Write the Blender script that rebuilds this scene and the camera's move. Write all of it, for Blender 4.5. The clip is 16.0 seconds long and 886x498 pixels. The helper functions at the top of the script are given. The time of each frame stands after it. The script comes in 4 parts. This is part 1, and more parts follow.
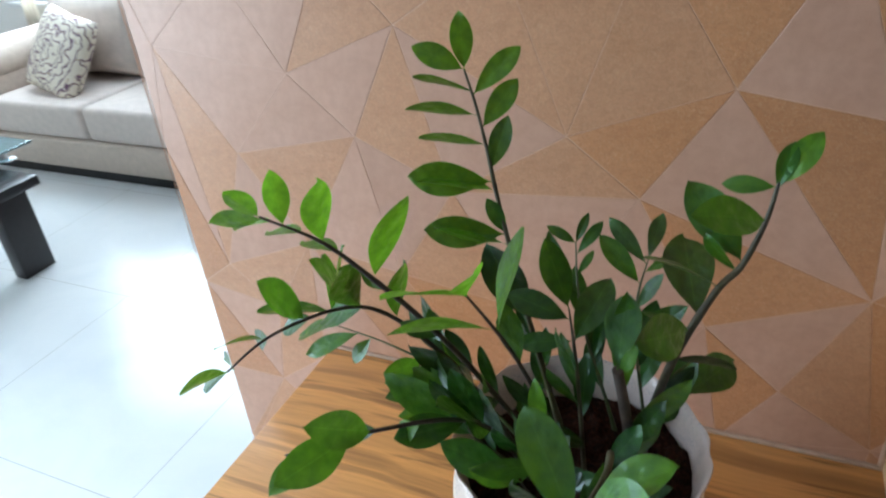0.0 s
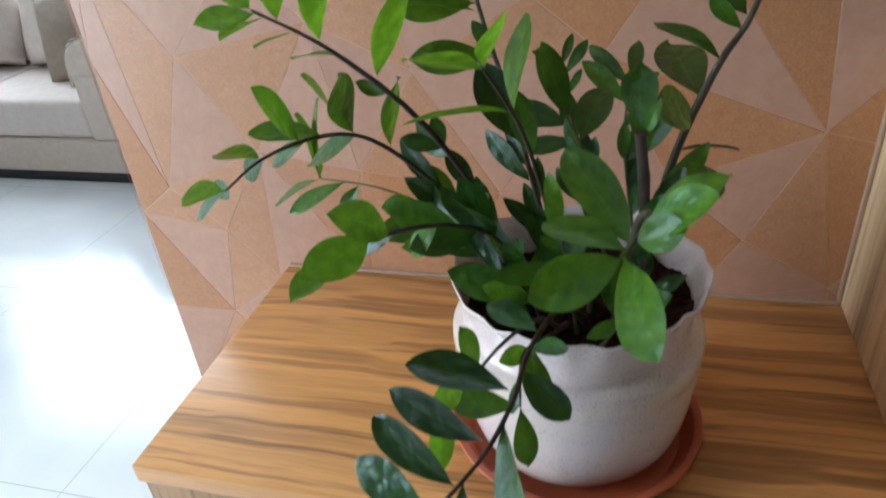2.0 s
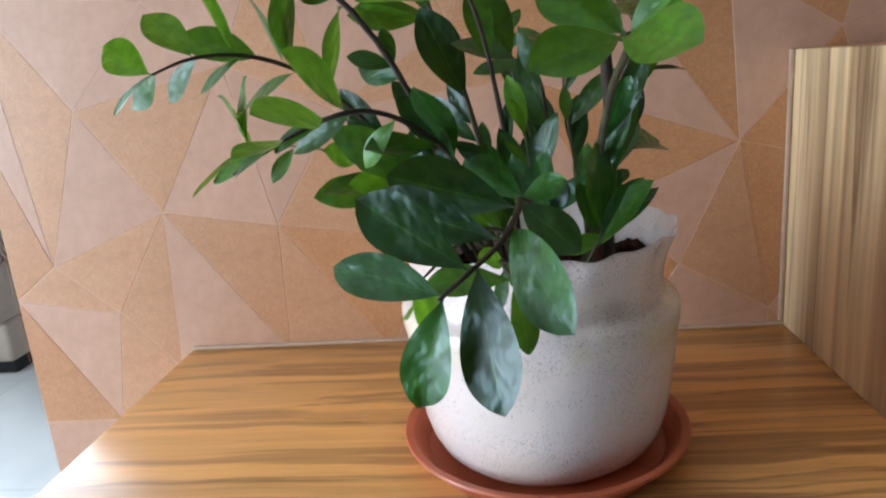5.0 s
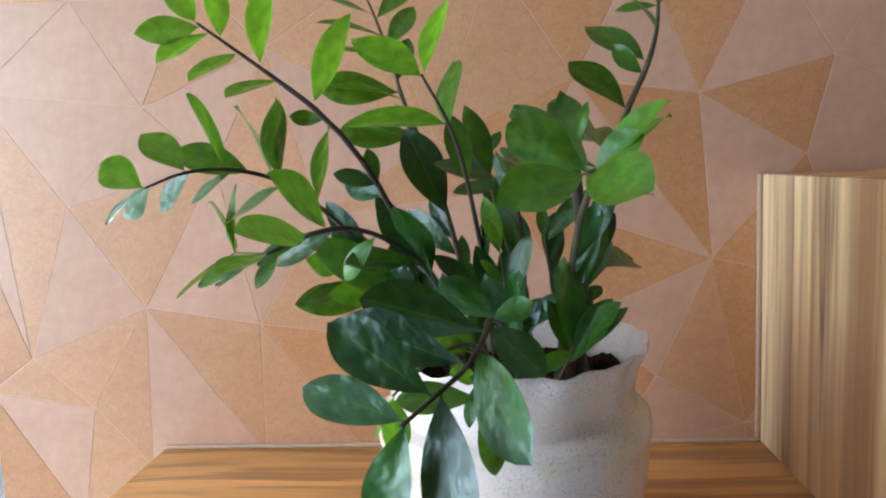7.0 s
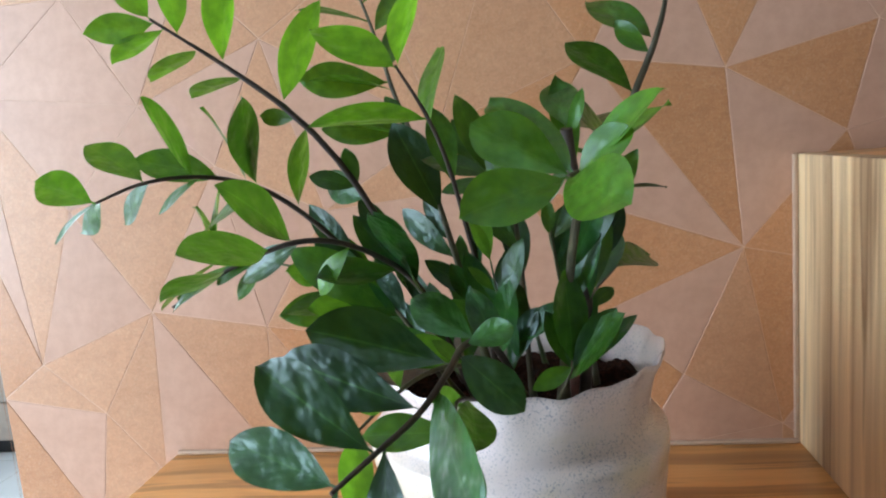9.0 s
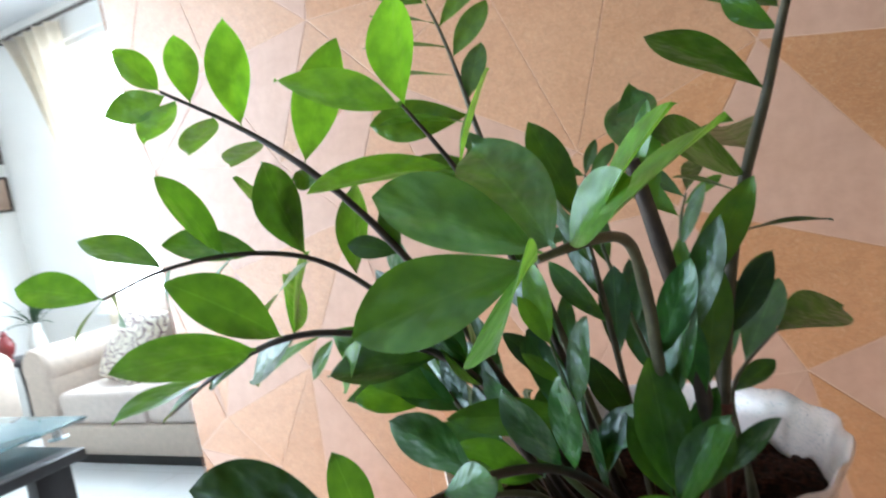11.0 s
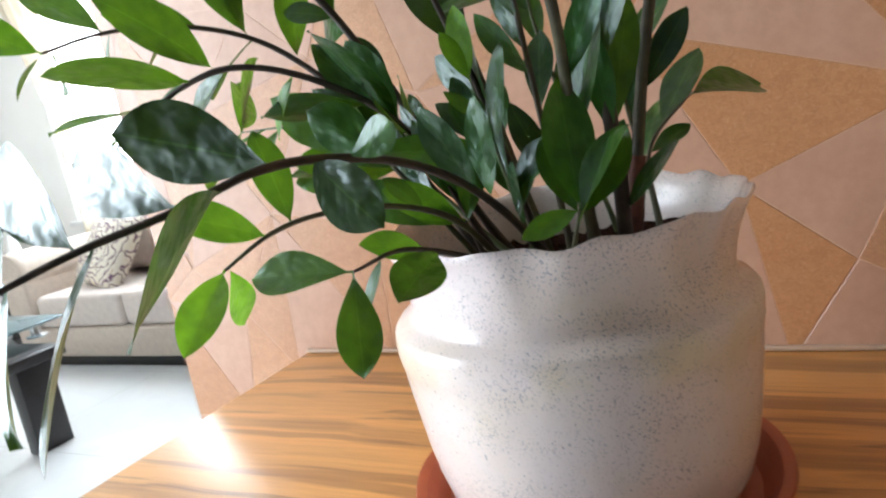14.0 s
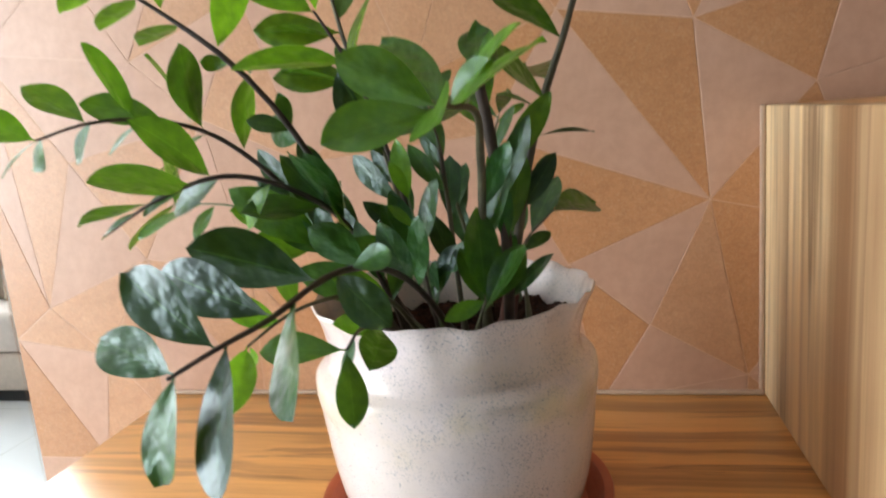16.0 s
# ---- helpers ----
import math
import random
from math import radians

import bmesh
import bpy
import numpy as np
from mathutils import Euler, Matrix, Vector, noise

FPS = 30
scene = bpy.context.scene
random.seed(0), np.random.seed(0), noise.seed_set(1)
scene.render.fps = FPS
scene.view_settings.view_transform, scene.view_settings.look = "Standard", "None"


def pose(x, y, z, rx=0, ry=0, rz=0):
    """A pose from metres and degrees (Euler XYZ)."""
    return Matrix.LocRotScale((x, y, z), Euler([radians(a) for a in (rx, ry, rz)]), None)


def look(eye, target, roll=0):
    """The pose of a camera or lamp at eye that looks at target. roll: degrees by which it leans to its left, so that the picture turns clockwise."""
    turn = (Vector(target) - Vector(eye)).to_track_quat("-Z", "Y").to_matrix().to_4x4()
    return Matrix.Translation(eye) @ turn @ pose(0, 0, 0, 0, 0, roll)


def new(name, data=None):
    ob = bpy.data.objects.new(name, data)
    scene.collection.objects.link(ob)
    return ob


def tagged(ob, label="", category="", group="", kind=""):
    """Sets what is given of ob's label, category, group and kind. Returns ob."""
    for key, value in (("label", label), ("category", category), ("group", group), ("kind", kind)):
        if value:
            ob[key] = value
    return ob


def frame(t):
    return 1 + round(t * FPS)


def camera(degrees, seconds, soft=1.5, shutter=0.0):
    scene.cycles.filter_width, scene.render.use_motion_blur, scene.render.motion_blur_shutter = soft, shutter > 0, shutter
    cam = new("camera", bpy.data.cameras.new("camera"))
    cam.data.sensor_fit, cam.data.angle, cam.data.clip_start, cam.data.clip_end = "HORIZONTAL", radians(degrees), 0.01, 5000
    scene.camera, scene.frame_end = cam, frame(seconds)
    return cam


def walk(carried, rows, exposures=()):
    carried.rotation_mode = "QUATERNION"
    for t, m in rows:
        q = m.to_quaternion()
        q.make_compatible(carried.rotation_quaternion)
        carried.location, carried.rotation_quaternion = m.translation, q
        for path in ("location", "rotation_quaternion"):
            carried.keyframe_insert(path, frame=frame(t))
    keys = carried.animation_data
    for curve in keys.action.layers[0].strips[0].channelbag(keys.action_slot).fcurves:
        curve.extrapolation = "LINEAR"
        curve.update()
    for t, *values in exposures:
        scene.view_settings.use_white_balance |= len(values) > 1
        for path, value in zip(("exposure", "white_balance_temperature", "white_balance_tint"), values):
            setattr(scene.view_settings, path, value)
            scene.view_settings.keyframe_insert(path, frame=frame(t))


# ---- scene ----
import mathutils
import mathutils.geometry

cam = camera(65.0, 16.0, soft=2.1, shutter=0.5)
PATH = [
    (0, (0.614, -0.784, 1.5), (-0.142, 0.763, 0.483), -5.3),
    (0.5, (0.569, -0.819, 1.482), (-0.026, 0.768, 0.421), -4.4),
    (1, (0.555, -0.828, 1.436), (0.006, 0.773, 0.37), -4.1),
    (1.5, (0.548, -0.838, 1.395), (0.004, 0.771, 0.339), -5.0),
    (2, (0.546, -0.877, 1.358), (0.037, 0.755, 0.32), -5.7),
    (2.5, (0.531, -0.927, 1.311), (0.061, 0.725, 0.287), -4.9),
    (3, (0.518, -0.939, 1.268), (0.113, 0.765, 0.303), -3.3),
    (3.2, (0.511, -0.94, 1.257), (0.126, 0.796, 0.341), -2.3),
    (5.3, (0.479, -0.918, 1.115), (0.288, 1.027, 0.692), -4.9),
    (5.5, (0.484, -0.933, 1.116), (0.262, 1.021, 0.752), -5.5),
    (6, (0.494, -0.955, 1.134), (0.273, 1.017, 0.88), -4.7),
    (6.5, (0.482, -0.949, 1.143), (0.308, 1.032, 0.929), -2.7),
    (7, (0.492, -0.932, 1.139), (0.332, 1.047, 0.899), -2.6),
    (7.5, (0.501, -0.918, 1.146), (0.294, 1.055, 0.892), -3.8),
    (8, (0.51, -0.908, 1.149), (0.283, 1.061, 0.874), -4.4),
    (8.2, (0.512, -0.905, 1.148), (0.285, 1.063, 0.87), -4.4),
    (10.5, (0.601, -0.765, 1.157), (-0.125, 1.08, 0.896), -8.5),
    (11, (0.627, -0.726, 1.157), (-0.328, 1.024, 1.0), -10.7),
    (11.5, (0.645, -0.699, 1.148), (-0.428, 0.987, 1.054), -11.9),
    (12, (0.667, -0.676, 1.126), (-0.36, 1.036, 1.008), -13.4),
    (12.5, (0.664, -0.663, 1.097), (-0.373, 1.038, 0.915), -14.5),
    (13, (0.658, -0.674, 1.075), (-0.385, 1.012, 0.808), -14.8),
    (13.5, (0.655, -0.713, 1.076), (-0.328, 0.999, 0.755), -13.8),
    (14, (0.655, -0.753, 1.053), (-0.273, 0.976, 0.67), -10.6),
    (14.5, (0.645, -0.766, 1.059), (-0.083, 1.042, 0.61), -7.5),
    (15, (0.64, -0.798, 1.088), (0.123, 1.094, 0.695), -4.5),
    (15.5, (0.63, -0.842, 1.107), (0.229, 1.067, 0.668), -4.6),
    (16, (0.624, -0.89, 1.125), (0.215, 1.032, 0.755), -4.7),
]
EXPOSURES = [
    (0.0, -0.2, 6050, 8), (1.5, -0.25, 6250, 11), (3.0, -0.35, 6300, 14), (5.5, 0.05, 6250, 11), (8.0, 0.2, 6150, 10), (10.5, 0.40, 6150, 9),
    (11.2, 0.52, 6200, 10), (12.5, 0.44, 6650, 12), (14.0, 0.25, 6750, 13), (14.5, 0.1, 6850, 13), (15.0, 0.1, 7000, 13), (16.0, 0.26, 7100, 13),
]
walk(cam, [(t, look(eye, target, roll)) for t, eye, target, roll in PATH], EXPOSURES)

# ---- world and light ----
world = bpy.data.worlds.new("sky")
scene.world = world
world.use_nodes = True
wn = world.node_tree.nodes
sky = wn.new("ShaderNodeTexSky")
sky.sky_type, sky.sun_disc, sky.sun_elevation, sky.sun_rotation = "NISHITA", False, radians(50), radians(200)
world.node_tree.links.new(sky.outputs["Color"], wn["Background"].inputs["Color"])
wn["Background"].inputs["Strength"].default_value = 0.12


def area(name, m, sx, sy, watts, colour):
    data = bpy.data.lights.new(name, "AREA")
    data.shape, data.size, data.size_y, data.energy, data.color = "RECTANGLE", sx, sy, watts, colour
    ob = new(name, data)
    ob.matrix_world = m
    return ob


# daylight standing in the window and in an unseen opening added on the left
area("window_light", look((-3.15, 2.60, 1.75), (-2.9, 0.0, 0.9)), 2.0, 1.8, 100, (0.72, 0.88, 1.0))
area("side_light", look((-1.94, -1.26, 1.42), (0.3, -0.62, 0.9)), 1.2, 1.9, 66, (0.68, 0.86, 1.0))

# ---- materials ----


def mat(name, rough=0.5, metal=0.0, colour=None, spec=0.5):
    m = bpy.data.materials.new(name)
    m.use_nodes = True
    b = m.node_tree.nodes["Principled BSDF"]
    b.inputs["Roughness"].default_value, b.inputs["Metallic"].default_value = rough, metal
    b.inputs["Specular IOR Level"].default_value = spec
    if colour:
        b.inputs["Base Color"].default_value = (*colour, 1)
    return m, m.node_tree.nodes, m.node_tree.links, b


def coords(n, l, scale=(1, 1, 1), rot=(0, 0, 0)):
    c, mp = n.new("ShaderNodeTexCoord"), n.new("ShaderNodeMapping")
    mp.inputs["Scale"].default_value, mp.inputs["Rotation"].default_value = scale, rot
    l.new(c.outputs["Object"], mp.inputs["Vector"])
    return mp.outputs["Vector"]


def noise_tex(n, l, vec, scale, detail=4, rough=0.55, distort=0.0):
    t = n.new("ShaderNodeTexNoise")
    t.inputs["Scale"].default_value, t.inputs["Detail"].default_value = scale, detail
    t.inputs["Roughness"].default_value, t.inputs["Distortion"].default_value = rough, distort
    l.new(vec, t.inputs["Vector"])
    return t.outputs["Fac"]


def ramp(n, l, fac, stops):
    r = n.new("ShaderNodeValToRGB")
    e = r.color_ramp.elements
    while len(e) < len(stops):
        e.new(0.5)
    for k, (p, c) in zip(e, stops):
        k.position, k.color = p, (*c, 1) if len(c) == 3 else c
    l.new(fac, r.inputs["Fac"])
    return r.outputs["Color"]


def mix(n, l, fac, a, b, kind="MIX"):
    x = n.new("ShaderNodeMix")
    x.data_type, x.blend_type = "RGBA", kind
    for sock, v in ((x.inputs["Factor"], fac), (x.inputs[6], a), (x.inputs[7], b)):
        if isinstance(v, (int, float)):
            sock.default_value = v
        elif isinstance(v, tuple):
            sock.default_value = (*v, 1)
        else:
            l.new(v, sock)
    return x.outputs[2]


def bump(n, l, b, height, strength, dist):
    k = n.new("ShaderNodeBump")
    k.inputs["Strength"].default_value, k.inputs["Distance"].default_value = strength, dist
    l.new(height, k.inputs["Height"])
    l.new(k.outputs["Normal"], b.inputs["Normal"])


def wood(name, along, light=(0.66, 0.318, 0.100), dark=(0.12, 0.043, 0.014), rough=0.34, wide_scale=0.55, sway=0.034, heart=None):
    """Teak veneer: broad wavy bands of tone and a few thin dark streaks along one axis."""
    m, n, l, b = mat(name, rough)
    c = n.new("ShaderNodeTexCoord")
    warp = n.new("ShaderNodeTexNoise")
    warp.inputs["Scale"].default_value, warp.inputs["Detail"].default_value = 3.4, 2.0
    l.new(c.outputs["Object"], warp.inputs["Vector"])
    shift = n.new("ShaderNodeVectorMath")
    shift.operation = "MULTIPLY_ADD"
    shift.inputs[1].default_value = (sway, sway, sway)
    l.new(warp.outputs["Color"], shift.inputs[0])
    l.new(c.outputs["Object"], shift.inputs[2])
    mp = n.new("ShaderNodeMapping")
    sc = [17.0, 17.0, 17.0]
    sc["xyz".index(along)] = 0.45
    mp.inputs["Scale"].default_value = sc
    l.new(shift.outputs[0], mp.inputs["Vector"])
    v = mp.outputs["Vector"]
    wide = noise_tex(n, l, v, wide_scale, 5, 0.58, 0.15)
    thin = noise_tex(n, l, v, wide_scale * 2.3, 4, 0.55, 0.2)
    fine = noise_tex(n, l, v, 14.0, 5, 0.7)
    mid = tuple(0.45 * a + 0.55 * q for a, q in zip(light, dark))
    brown = tuple(0.62 * a + 0.38 * q for a, q in zip(light, dark))
    base = ramp(n, l, wide, [(0.33, mid), (0.41, brown), (0.45, light), (0.56, tuple(min(1, q * 1.18) for q in light)), (0.62, brown), (0.68, mid)])
    streak = ramp(n, l, thin, [(0.33, (0.8,) * 3), (0.38, (0.65,) * 3), (0.41, (0.0,) * 3), (0.555, (0, 0, 0)), (0.580, (0.85,) * 3), (0.600, (0.35,) * 3), (0.65, (0.0,) * 3)])
    where = ramp(n, l, wide, [(0.40, (1.0,) * 3), (0.47, (0.7,) * 3), (0.56, (0.6,) * 3), (0.63, (1.0,) * 3)])
    streak = mix(n, l, 1.0, streak, where, "MULTIPLY")
    col = mix(n, l, streak, base, tuple(1.1 * q for q in dark))
    if heart:
        # a broad stripe of dark heartwood at one place across the veneer
        sep = n.new("ShaderNodeSeparateXYZ")
        l.new(shift.outputs[0], sep.inputs["Vector"])
        across = n.new("ShaderNodeMath")
        across.operation = "MULTIPLY"
        across.inputs[1].default_value = -2.0
        l.new(sep.outputs["Y"], across.inputs[0])
        stripe = ramp(n, l, across.outputs[0], [(p, (k,) * 3) for p, k in heart])
        col = mix(n, l, stripe, col, tuple(1.9 * q for q in dark))
    col = mix(n, l, 0.26, col, ramp(n, l, fine, [(0.35, (0.45, 0.38, 0.32)), (0.58, (1, 1, 1))]), "MULTIPLY")
    l.new(col, b.inputs["Base Color"])
    bump(n, l, b, fine, 0.06, 0.001)
    return m


def leather_panel(name, c1, c2, rough, fibre):
    """Embossed wall covering: cloudy tone, fine fibres, a little relief."""
    m, n, l, b = mat(name, rough)
    v = coords(n, l)
    cloud = noise_tex(n, l, v, 14, 5, 0.6)
    grain = noise_tex(n, l, v, 120 if fibre else 60, 4, 0.7, 1.5 if fibre else 0.2)
    info = n.new("ShaderNodeObjectInfo")
    col = mix(n, l, ramp(n, l, cloud, [(0.3, (0, 0, 0)), (0.7, (1, 1, 1))]), c1, c2)
    col = mix(n, l, 0.30 if fibre else 0.14, col, ramp(n, l, grain, [(0.35, (0.45, 0.4, 0.35)), (0.6, (1, 1, 1))]), "MULTIPLY")
    if fibre:
        threads = noise_tex(n, l, v, 48, 2, 0.5, 4.5)
        col = mix(n, l, ramp(n, l, threads, [(0.472, (0, 0, 0)), (0.5, (0.30,) * 3), (0.528, (0, 0, 0))]), col, (0.74, 0.50, 0.31))
    col = mix(n, l, 0.35, col, ramp(n, l, info.outputs["Random"], [(0.0, (0.78, 0.74, 0.70)), (1.0, (1, 1, 1))]), "MULTIPLY")
    l.new(col, b.inputs["Base Color"])
    bump(n, l, b, grain, 0.25 if fibre else 0.10, 0.0015)
    return m


TAN = leather_panel("tan_panel", (0.52, 0.292, 0.196), (0.57, 0.330, 0.228), 0.42, False)
ORANGE = leather_panel("orange_panel", (0.53, 0.262, 0.135), (0.58, 0.302, 0.165), 0.38, True)
BROWN = leather_panel("brown_panel", (0.49, 0.218, 0.095), (0.55, 0.260, 0.122), 0.36, True)
SEAM = mat("seam", 0.6, 0, (0.62, 0.38, 0.26))[0]
WOOD_X = wood("teak_top", "x")
WOOD_Z = wood("teak_side", "z", (0.86, 0.630, 0.365), (0.17, 0.075, 0.030), 0.36, 0.30, 0.010)
WOOD_SIDE = wood("teak_side_heart", "z", (0.86, 0.630, 0.365), (0.17, 0.075, 0.030), 0.36, 0.30, 0.010, [(0.0, 0.0), (0.27, 0.0), (0.29, 0.6), (0.31, 0.05), (0.41, 0.0), (0.45, 0.65), (0.53, 0.85), (0.58, 0.5), (0.64, 0.75), (0.78, 0.4)])
WOOD_DOOR = wood("teak_door", "z", (0.42, 0.235, 0.10), (0.08, 0.034, 0.014), 0.4, 0.8, 0.016)


def plain(name, c, rough, var=0.12, scale=9, bumpy=0.0, metal=0.0, bscale=150):
    m, n, l, b = mat(name, rough, metal)
    v = coords(n, l)
    k = noise_tex(n, l, v, scale, 5, 0.6)
    lo = tuple(x * (1 - var) for x in c)
    l.new(ramp(n, l, k, [(0.3, lo), (0.7, c)]), b.inputs["Base Color"])
    if bumpy:
        bump(n, l, b, noise_tex(n, l, v, bscale, 4, 0.6), bumpy, 0.002)
    return m


PAINT = plain("wall_paint", (0.80, 0.79, 0.76), 0.7, 0.04, 3, 0.05)
# near-black paint for unseen walls, so that they bounce little light
DARK_WALL = plain("dark_wall_paint", (0.10, 0.078, 0.060), 0.7, 0.05, 3, 0.05)
CEIL = plain("ceiling_paint", (0.64, 0.65, 0.67), 0.8, 0.03, 2)
FABRIC = plain("sofa_fabric", (0.58, 0.48, 0.40), 0.9, 0.16, 30, 0.3, 0, 420)
FABRIC_SEAT = plain("seat_fabric", (0.64, 0.55, 0.49), 0.9, 0.14, 25, 0.3, 0, 420)
CUSHION = plain("cushion_fabric", (0.30, 0.23, 0.17), 0.75, 0.25, 20, 0.3, 0, 300)
DARKWOOD = plain("dark_wood", (0.022, 0.018, 0.020), 0.35, 0.3, 30)
BLACK = plain("black_plinth", (0.012, 0.012, 0.013), 0.6, 0.3, 20)
STEEL = mat("brushed_steel", 0.25, 1.0, (0.75, 0.75, 0.76))[0]
TERRACOTTA = plain("terracotta_plastic", (0.50, 0.115, 0.048), 0.42, 0.18, 40, 0.05)
CURTAIN = plain("curtain_cloth", (0.78, 0.72, 0.62), 0.9, 0.12, 12, 0.1)
FRAME = plain("frame_wood", (0.05, 0.035, 0.028), 0.4, 0.2, 40)
PRINT = plain("print_paper", (0.52, 0.36, 0.27), 0.6, 0.35, 7)
SILL = plain("window_paint", (0.78, 0.78, 0.77), 0.45, 0.04, 5)


def floor_material():
    m, n, l, b = mat("glazed_floor", 0.10)
    v = coords(n, l)
    veins = noise_tex(n, l, v, 2.2, 6, 0.6, 1.2)
    col = ramp(n, l, veins, [(0.3, (0.74, 0.75, 0.75)), (0.6, (0.80, 0.80, 0.79))])
    br = n.new("ShaderNodeTexBrick")
    br.offset = 0.0
    for key, val in (("Scale", 1.0), ("Mortar Size", 0.0016), ("Brick Width", 0.8), ("Row Height", 0.8), ("Bias", 0.0)):
        br.inputs[key].default_value = val
    l.new(v, br.inputs["Vector"])
    l.new(mix(n, l, br.outputs["Fac"], col, (0.52, 0.50, 0.46)), b.inputs["Base Color"])
    l.new(ramp(n, l, noise_tex(n, l, v, 5, 4, 0.6), [(0.3, (0.11,) * 3), (0.7, (0.20,) * 3)]), b.inputs["Roughness"])
    return m


def ceramic_material():
    """Glazed off-white stoneware with grey-blue and rust specks."""
    m, n, l, b = mat("speckled_glaze", 0.27)
    v = coords(n, l)
    col = ramp(n, l, noise_tex(n, l, v, 10, 5, 0.6), [(0.30, (0.66, 0.54, 0.40)), (0.42, (0.73, 0.60, 0.535)), (0.66, (0.72, 0.61, 0.595))])
    high = n.new("ShaderNodeSeparateXYZ")
    l.new(v, high.inputs["Vector"])
    band = ramp(n, l, high.outputs["Z"], [(0.118, (0, 0, 0)), (0.134, (0.5,) * 3), (0.146, (0.5,) * 3), (0.158, (0, 0, 0))])
    pool = ramp(n, l, noise_tex(n, l, v, 16, 4, 0.6), [(0.40, (0, 0, 0)), (0.58, (1, 1, 1))])
    col = mix(n, l, mix(n, l, 1.0, band, pool, "MULTIPLY"), col, (0.68, 0.56, 0.36))
    patch = noise_tex(n, l, coords(n, l, (1, 1, 2.6)), 13, 5, 0.65)
    specks = noise_tex(n, l, v, 520, 1, 0.5)
    fine = noise_tex(n, l, v, 680, 1, 0.5)
    a = ramp(n, l, specks, [(0.70, (0, 0, 0)), (0.75, (1, 1, 1))])
    c = ramp(n, l, fine, [(0.585, (0, 0, 0)), (0.65, (1, 1, 1))])
    where = ramp(n, l, patch, [(0.43, (0.08,) * 3), (0.58, (1.0,) * 3)])
    fleck = ramp(n, l, noise_tex(n, l, v, 95, 2), [(0.40, (0.13, 0.14, 0.17)), (0.62, (0.20, 0.20, 0.22)), (0.68, (0.32, 0.13, 0.07))])
    col = mix(n, l, mix(n, l, 1.0, a, (0.75, 0.75, 0.75), "MULTIPLY"), col, fleck)
    col = mix(n, l, mix(n, l, 1.0, mix(n, l, 1.0, c, where, "MULTIPLY"), (0.62, 0.62, 0.62), "MULTIPLY"), col, (0.17, 0.18, 0.23))
    l.new(col, b.inputs["Base Color"])
    b.inputs["Coat Weight"].default_value, b.inputs["Coat Roughness"].default_value = 0.28, 0.10
    bump(n, l, b, noise_tex(n, l, v, 34, 3, 0.5), 0.30, 0.005)
    return m


def soil_material():
    m, n, l, b = mat("wet_soil", 0.95, 0.0, None, 0.1)
    v = coords(n, l)
    k = noise_tex(n, l, v, 220, 6, 0.7)
    l.new(ramp(n, l, k, [(0.35, (0.008, 0.004, 0.003)), (0.55, (0.036, 0.012, 0.007)), (0.75, (0.12, 0.040, 0.020))]), b.inputs["Base Color"])
    bump(n, l, b, k, 1.0, 0.006)
    return m


def pattern_material():
    """Cream cushion cloth printed with purple and ochre scrolls."""
    m, n, l, b = mat("scroll_print", 0.85)
    v = coords(n, l)
    w = n.new("ShaderNodeTexWave")
    w.wave_type, w.rings_direction = "RINGS", "SPHERICAL"
    w.inputs["Scale"].default_value, w.inputs["Distortion"].default_value, w.inputs["Detail"].default_value = 9.0, 11.0, 1.0
    w.inputs["Detail Scale"].default_value = 1.6
    l.new(v, w.inputs["Vector"])
    col = ramp(n, l, w.outputs["Fac"], [(0.0, (0.72, 0.66, 0.55)), (0.55, (0.74, 0.69, 0.60)), (0.68, (0.40, 0.27, 0.12)), (0.80, (0.72, 0.66, 0.56)), (0.92, (0.16, 0.08, 0.13))])
    l.new(col, b.inputs["Base Color"])
    return m


def glass_material():
    m, n, l, b = mat("blue_green_glass", 0.04, 0, (0.62, 0.86, 0.90))
    b.inputs["Transmission Weight"].default_value = 0.9
    b.inputs["IOR"].default_value = 1.5
    return m


